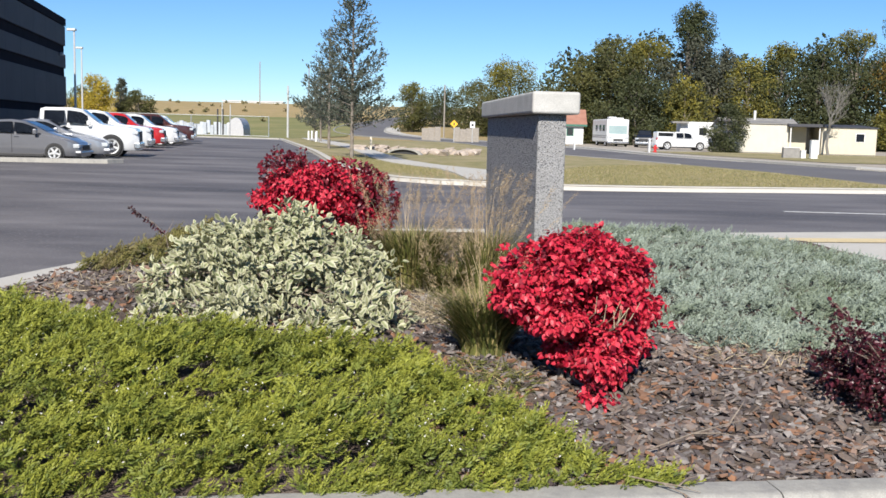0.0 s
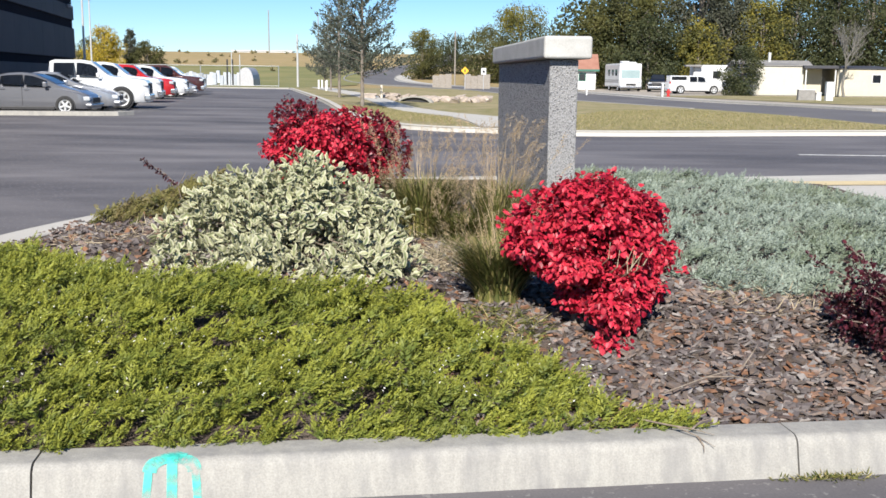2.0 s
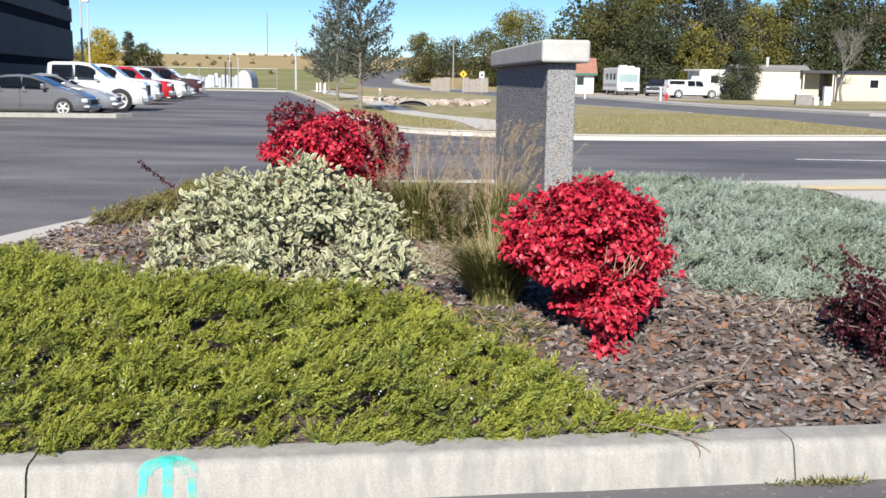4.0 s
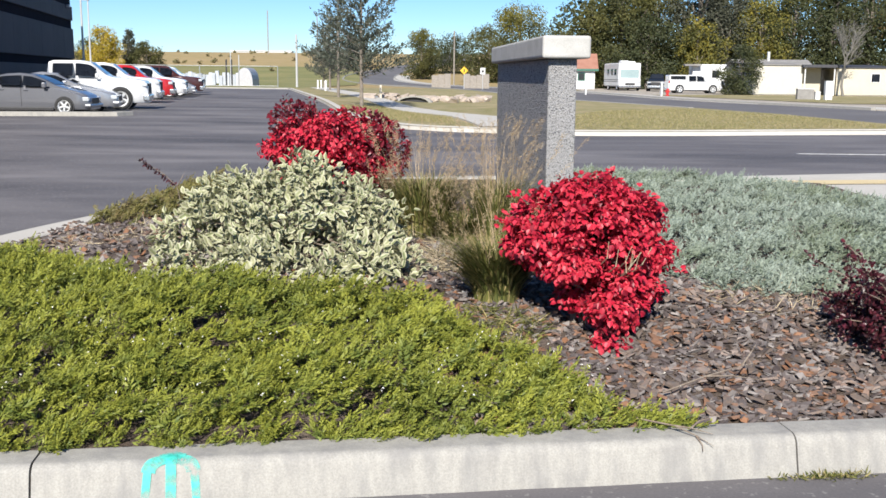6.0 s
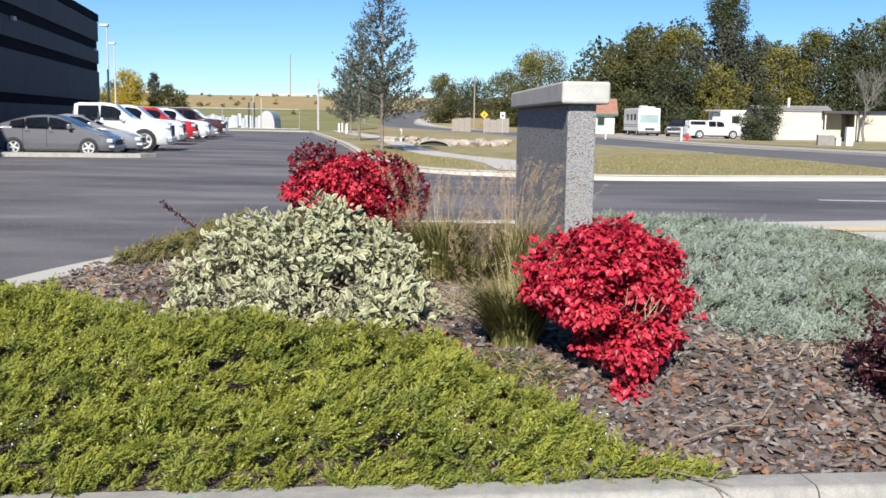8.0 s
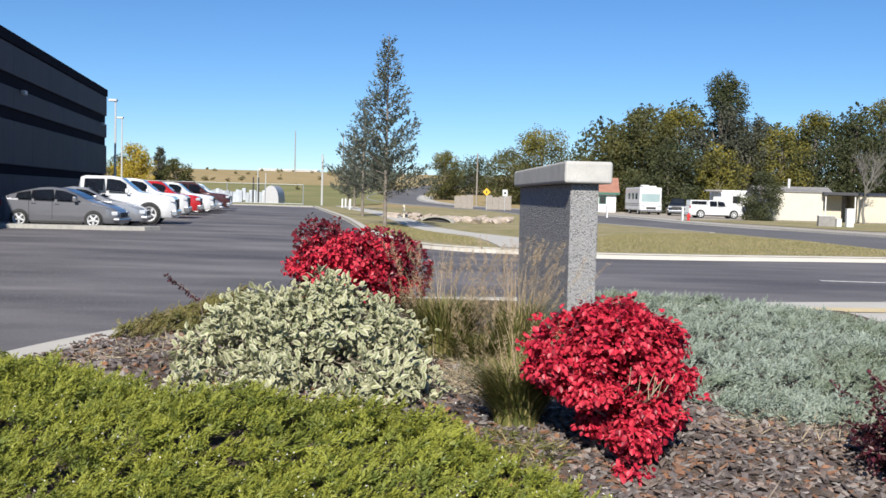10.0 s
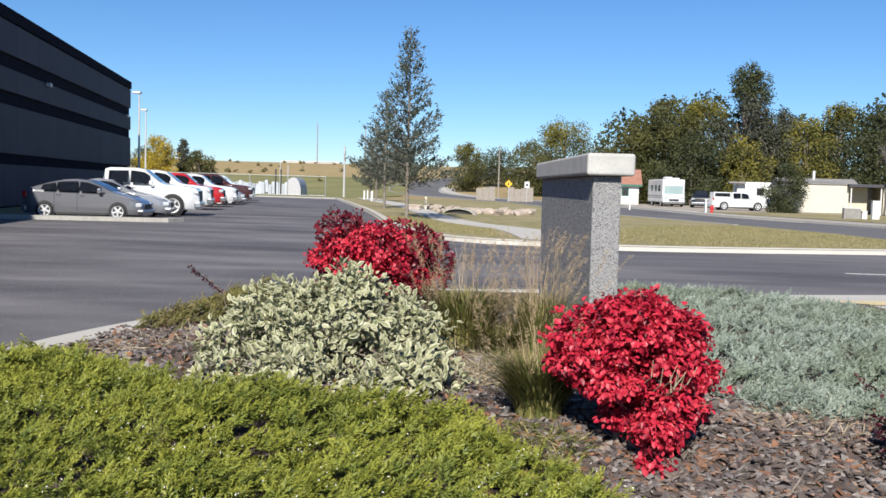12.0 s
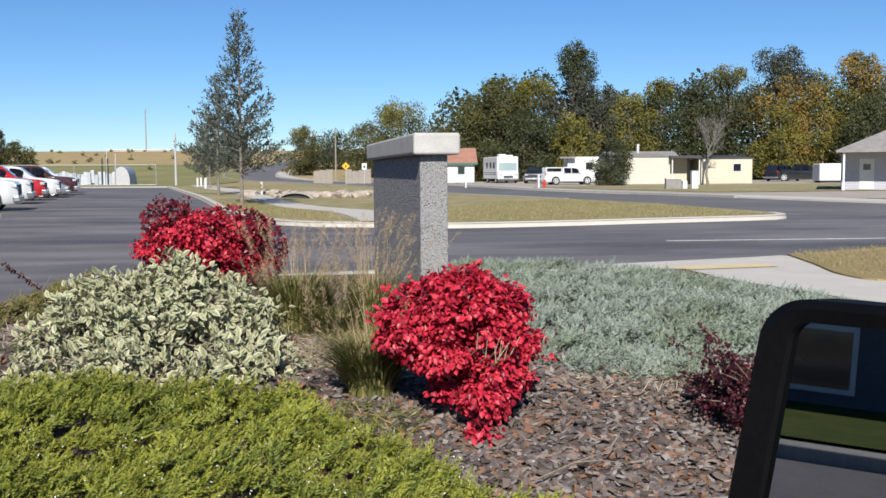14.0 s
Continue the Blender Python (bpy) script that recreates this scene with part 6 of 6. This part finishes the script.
PALEPANEL = mat("pale_panel", (0.43, 0.46, 0.50), (0.33, 0.36, 0.40), 1.1, 20, 0.6, tint_random=0.22)
g = np.random.default_rng(118)
for k in range(34):
    x, hgt = k * 0.40 - 3.4, 1.3 + 0.3 * g.random()
    box("panel", (x, x + g.uniform(0.37, 0.41), g.uniform(-0.3, 0), g.uniform(0.1, 0.4), 0, hgt), PALEPANEL, store, 0.03, segs=1, m=Matrix.Rotation(g.normal(0, 0.02), 4, "Y"))
hoop = thing("hoop_shed", Matrix.Translation((-23.0, 113, land(-23, 113))), "pale hooped shed with dark end posts", "shed")
bm = bmesh.new()
ring = [(-0.9 * math.cos(math.pi * k / 12), 2.1 * math.sin(math.pi * k / 12) ** 0.7) for k in range(13)]
a, b = [bm.verts.new((x, 0, z)) for x, z in ring], [bm.verts.new((x, 4, z)) for x, z in ring]
for k in range(12):
    bm.faces.new((a[k], a[k + 1], b[k + 1], b[k]))
bm.faces.new(b)
bm.faces.new(a[::-1])
bmesh.ops.recalc_face_normals(bm, faces=bm.faces[:])
part("cover", bm, LAMP_GREY, hoop)
for x in (-1.5, -2.1):
    box("end_post", (x, x + 0.14, -0.1, 0.1, 0, 3.0), TRIM, hoop, 0.02)
# long pale roofs on the ridge
for x, w in ((-150, 14), (-95, 26), (-60, 12)):
    b = thing("ridge_building", Matrix.Translation((x, 440, land(x, 440))), "low white building far away on the ridge", "building", "ridge buildings")
    box("wall", (0, w, 0, 8, -0.3, 1.6), WHITE_PANEL, b)
    box("roof", (-0.4, w + 0.4, -0.4, 8.4, 1.6, 1.9), WHITE_PANEL, b)

# scrub on the far hill
rng = np.random.default_rng(91)
P = []
for k in range(120):
    x, y = rng.uniform(-170, 20), rng.uniform(215, 400)
    r = rng.uniform(0.25, 0.9)
    P.append(np.array([x, y, land(x, y)]) + np.abs(rng.normal(0, 0.5, (26, 3))) * np.array([rng.choice([-1, 1]), 1, 1]) * r)
P = np.concatenate(P)
SCRUB = leaf_mat("hill_scrub", [(0.16, 0.14, 0.06), (0.22, 0.18, 0.09), (0.11, 0.11, 0.05), (0.26, 0.2, 0.11)], 0.8, 0.1)
tagged(leaf_mesh("scrub", P, unit(len(P), rng), unit(len(P), rng) + np.array([0, -0.6, 0.6]), 0.7, 0.5, SCRUB), "brown and olive scrub dotted over the hill", "scrub", kind="stuff")

# short dry grass on the lawns nearest to the drive
def lawn_blades(name, poly, n, length, lift, material, seed, label):
    g = np.random.default_rng(seed)
    xs, ys = [p[0] for p in poly], [p[1] for p in poly]
    pts = []
    while len(pts) < n:
        x, y = g.uniform(min(xs), max(xs)), g.uniform(min(ys), max(ys))
        if in_poly(x, y, poly):
            pts.append((x, y, land(x, y) + lift))
    way = unit(n, g) * np.array([0.6, 0.6, 0.3]) + np.array([0, 0, 0.7])
    ob = leaf_mesh(name, np.array(pts), way, unit(n, g), length * g.uniform(0.5, 1.4, n), length * 0.16, material, slim=True)
    return tagged(ob, label, "grass", kind="stuff")


LAWNBLADE = leaf_mat("lawn_blades", [(0.16, 0.17, 0.06), (0.25, 0.225, 0.10), (0.36, 0.30, 0.16), (0.21, 0.20, 0.075), (0.42, 0.35, 0.21)], 0.8, 0.2)
lawn_blades("lawn_grass", VERGE[:14] + [(20, 11.5), (18, 18.5), (12, 17.4)], 16000, 0.06, 0.10, LAWNBLADE, 93, "short straw-coloured lawn grass at the corner")
lawn_blades("lawn_grass", [(13.2, 28.4), (12.3, 27.8), (6.2, 26.2), (3.2, 25.9), (2.6, 27), (2.4, 31), (6, 40), (10, 44), (12.6, 37)], 30000, 0.07, 0.12, LAWNBLADE, 94, "short patchy lawn grass beyond the drive")
lawn_blades("lawn_grass", [(0.2, 28.0), (-1.5, 30), (-3.2, 36), (-5.0, 46), (-3.4, 49), (-1.5, 42), (0.1, 34)], 9000, 0.08, 0.12, LAWNBLADE, 95, "short patchy lawn grass beside the footpath")
# ---- mulch ----
CHIP = leaf_mat("bark_chip", [(0.065, 0.05, 0.047), (0.115, 0.095, 0.09), (0.17, 0.15, 0.14), (0.26, 0.235, 0.22), (0.22, 0.11, 0.06), (0.09, 0.075, 0.072), (0.14, 0.12, 0.115)], 0.8, 0.0, spec=0.2)


def chips(name, count, x0, x1, y0, y1, seed, size=1.0):
    """Flat broken chips lying on the bed, in one mesh."""
    rng = np.random.default_rng(seed)
    V, F = [], []
    done = 0
    while done < count:
        x, y = rng.uniform(x0, x1), rng.uniform(y0, y1)
        if y < 3.57 + 0.137 * x or not in_poly(x, y, BED):
            continue
        V.append(chip_verts(rng, size, x, y))
        k = done * 8
        F += [(k, k + 1, k + 2, k + 3), (k + 7, k + 6, k + 5, k + 4), (k, k + 4, k + 5, k + 1), (k + 1, k + 5, k + 6, k + 2), (k + 2, k + 6, k + 7, k + 3), (k + 3, k + 7, k + 4, k)]
        done += 1
    return link_mesh(name, np.concatenate(V).tolist(), F, CHIP)


def chip_verts(rng, size, x, y):
    l, w, h = size * rng.uniform(0.014, 0.036), size * rng.uniform(0.008, 0.019), size * rng.uniform(0.003, 0.007)
    v = np.array([(-l, -w, h), (-l * 0.6, w, h), (l, w * 0.8, h), (l * 0.8, -w, h), (-l, -w, -h), (-l * 0.6, w, -h), (l, w * 0.8, -h), (l * 0.8, -w, -h)])
    v += rng.normal(0, 1, (8, 3)) * np.array([l, w, h]) * 0.28
    m = np.array(Euler((rng.normal(0, 0.35), rng.normal(0, 0.35), rng.uniform(0, 6.3))).to_matrix())
    return v @ m.T + np.array([x, y, bed_z(x, y) + h + rng.uniform(0.0, 0.014) * size])


tagged(chips("mulch", 9500, 0.0, 3.4, 3.6, 6.3, 51, 0.86), "loose grey-brown and rust bark mulch", "mulch", kind="stuff")
tagged(chips("mulch", 4200, -3.5, 1.2, 5.0, 9.5, 52, 1.1), "loose grey-brown bark mulch between the shrubs", "mulch", kind="stuff")

# single large chips by the kerb
rng = np.random.default_rng(53)
faces = [(0, 1, 2, 3), (7, 6, 5, 4), (0, 4, 5, 1), (1, 5, 6, 2), (2, 6, 7, 3), (3, 7, 4, 0)]
CHIP_ONE = mat("bark_chip_single", (0.13, 0.112, 0.105), (0.19, 0.14, 0.11), 40, 120, 0.85, tint_random=0.45, spec=0.2)
shapes = []
for k in range(12):
    me = bpy.data.meshes.new("chip")
    v = chip_verts(rng, 1.05, 0, 0) - np.array([0, 0, bed_z(0, 0)])
    me.from_pydata(v.tolist(), [], faces)
    me.materials.append(CHIP_ONE)
    shapes.append(me)
litter = thing("mulch_litter", Matrix.Identity(4), "larger bark chips scattered over the mulch", "mulch")
for k in range(260):
    x = rng.uniform(0.75, 2.6)
    y = rng.uniform(3.60 + 0.137 * x, 5.4)
    o = new("chip", shapes[k % 12])
    o.parent = litter
    o.matrix_local = pose(x, y, bed_z(x, y) + 0.012, 0, 0, rng.uniform(0, 360))

# ---- paint mark on the kerb ----
TEAL = mat("teal_spray_paint", (0.06, 0.62, 0.52), (0.10, 0.55, 0.46), 14, 60, 0.7)
nt = TEAL.node_tree
fade = nt.nodes.new("ShaderNodeMapRange")
fade.inputs["From Min"].default_value, fade.inputs["From Max"].default_value = 0.28, 0.70
nt.links.new(tex_noise(nt, 20, 4), fade.inputs["Value"])
nt.links.new(fade.outputs["Result"], nt.nodes["Principled BSDF"].inputs["Alpha"])
mark = thing("paint_mark", Matrix.Identity(4), "turquoise spray-painted utility arrow on the kerb", "paint mark")


def on_kerb(u, s):
    """A place on the kerb's skin: u metres along, s metres up its face and over the top."""
    line = [(0, 0), (0.015, 0.0525)] + [(0.03 + 0.045 * (1 - math.cos(q)), 0.105 + 0.045 * math.sin(q)) for q in (radians(10 + 80 * k / 6) for k in range(7))] + [(0.19, 0.15)]
    for (a, b), (c, d) in zip(line, line[1:]):
        n = math.hypot(c - a, d - b)
        if s <= n:
            o, h = a + (c - a) * s / n, b + (d - b) * s / n
            break
        s -= n
    else:
        o, h = 0.16, 0.15
    return Vector((-0.953 + u - o * 0.11, 3.36 + 0.137 * (-0.953 + u) + o - 0.004, h + 0.005))


def sprayed(name, pts, half):
    bm = bmesh.new()
    rows = []
    for i, (u, s) in enumerate(pts):
        d = Vector(pts[min(i + 1, len(pts) - 1)]) - Vector(pts[max(i - 1, 0)])
        d.normalize()
        rows.append([bm.verts.new(on_kerb(u - d.y * half, s + d.x * half)), bm.verts.new(on_kerb(u + d.y * half, s - d.x * half))])
    for a, b in zip(rows, rows[1:]):
        bm.faces.new((a[0], a[1], b[1], b[0]))
    part(name, bm, TEAL, mark)


sprayed("shaft", [(0, 0.005 + 0.0125 * k) for k in range(16)], 0.018)
sprayed("arc", [(-0.076 * math.cos(math.pi * k / 16), 0.112 + 0.055 * math.sin(math.pi * k / 16)) for k in range(17)], 0.024)
for s in (-1, 1):
    sprayed("leg", [(s * (0.076 + 0.012 * (1 - k / 12)), 0.004 + 0.0127 * k) for k in range(10)], 0.014)
sprayed("arrow_head", [(-0.035, 0.172), (-0.02, 0.182), (0, 0.202), (0.02, 0.182), (0.035, 0.172)], 0.024)

# ---- car wing mirror by the window, and what stands behind it ----
MIRROR = bpy.data.materials.new("mirror_glass")
MIRROR.use_nodes = True
p = MIRROR.node_tree.nodes["Principled BSDF"]
p.inputs["Metallic"].default_value, p.inputs["Roughness"].default_value, p.inputs["Base Color"].default_value = 1.0, 0.01, (0.38, 0.39, 0.41, 1)
# black plastic, darkened further in colour for the shade of the unbuilt car body
BLACK_PLASTIC = mat("black_plastic", (0.003, 0.003, 0.0035), (0.004, 0.004, 0.0045), 10, 200, 0.6, bump=0.05, spec=0.04)

# the mirror's plane: its glass looks back past the camera
mn = Vector((-0.76, -0.65, 0.085)).normalized()
mu = Vector((0.65, -0.76, 0.0)).normalized()
mv = mn.cross(mu)
corner = gaze(0.074, -0.05, 1.487, 6.46, 4.50, 0) @ Vector((0.195, -0.022, -0.62))
MIRROR_M = Matrix.Translation(corner) @ Matrix((mu, mv, mn)).transposed().to_4x4()


def rounded(x0, x1, y0, y1, r, slant, n=8):
    """A rounded outline whose left side slants outwards below."""
    out = []
    for cx, cy, a0 in ((x1 - r, y1 - r, 0), (x0 + r, y1 - r, 90), (x0 + r, y0 + r, 180), (x1 - r, y0 + r, 270)):
        for k in range(n + 1):
            a = radians(a0 + 90 * k / n)
            x, y = cx + r * math.cos(a), cy + r * math.sin(a)
            out.append((x - slant * (y1 - y) / (y1 - y0) * (x1 - x) / (x1 - x0), y))
    return out


def loft(rows, close=True):
    bm = bmesh.new()
    rings = [[bm.verts.new(p) for p in r] for r in rows]
    for a, b in zip(rings, rings[1:]):
        for k in range(len(a)):
            bm.faces.new((a[k], a[(k + 1) % len(a)], b[(k + 1) % len(a)], b[k]))
    if close:
        bm.faces.new(rings[-1])
    bmesh.ops.recalc_face_normals(bm, faces=bm.faces[:])
    return bm


wing = thing("wing_mirror", MIRROR_M, "black car wing mirror reflecting lawn, kerb and a dark house", "car mirror")
rim_in, rim_out = rounded(0.024, 0.26, -0.2, -0.013, 0.012, 0.024), rounded(0.004, 0.275, -0.215, 0.0, 0.026, 0.03)
mid = rounded(0.010, 0.27, -0.21, -0.005, 0.026, 0.03)
back = rounded(0.05, 0.23, -0.17, -0.04, 0.04, 0.02)
part("housing", loft([[(x, y, -0.006) for x, y in rim_in], [(x, y, 0.004) for x, y in rim_in], [(x, y, 0.006) for x, y in mid], [(x, y, -0.004) for x, y in rim_out], [(x, y, -0.05) for x, y in rim_out], [(x, y, -0.09) for x, y in back]]), BLACK_PLASTIC, wing)
bm = bmesh.new()
bm.faces.new([bm.verts.new((x, y, -0.004)) for x, y in rim_in])
part("mirror_glass", bm, MIRROR, wing, "silvered mirror glass")
bm = bmesh.new()
add_tube(bm, [(0.2, -0.12, -0.05), (0.28, -0.2, -0.05), (0.34, -0.27, -0.06)], [0.03, 0.028, 0.035], 10)
part("arm", bm, BLACK_PLASTIC, wing)

# behind the car: kerb, lawn and house that the mirror shows
side = Vector((-0.945, -0.33, 0))
cross = Vector((0.33, -0.945, 0))


def back_at(d, c):
    q = Vector((0.4, 0.6, 0)) + side * d + cross * c
    return (q.x, q.y)


GREENLAWN = mat("green_lawn", (0.06, 0.085, 0.02), (0.09, 0.11, 0.03), 1.5, 60, 0.95, bump=1.0, bump_m=0.02, spec=0.1)
sheet("back_lawn", [back_at(12.3, -14), back_at(12.3, 14), back_at(19.0, 14), back_at(19.0, -14)], GREENLAWN, 0.13, 4, "mown green lawn behind the kerb across the drive", "lawn")
kerb("kerb_back", [back_at(11.7, -14), back_at(11.7, 14)], 0.6, 0.15, "pale concrete kerb across the drive")
DARKSIDE = mat("slate_siding", (0.10, 0.11, 0.135), (0.085, 0.095, 0.115), 0.8, 20, 0.7)
q = back_at(19, 0)
back_house = thing("house", Matrix.Translation((q[0], q[1], 0)) @ Matrix.Rotation(math.atan2(-side.x, side.y) - math.pi / 2 + math.pi / 2, 4, "Z"), "dark slate-blue house with a white-framed window", "house")
box("wall", (-9, 9, 0, 7, -0.1, 3.0), DARKSIDE, back_house)
bm = bmesh.new()
gable(bm, -9, 9, 0, 7, 3.0, 5.0, 0.4, 0.14)
part("roof", bm, ROOF_GREY, back_house)
for x in (-5.2, -0.6, 4.0):
    win = box("window", (x, x + 1.9, -0.05, 0.02, 0.35, 1.6), WHITE_PANEL, back_house, 0.01)
    box("pane", (x + 0.1, x + 1.8, -0.06, -0.045, 0.45, 1.5), GLASS, win)
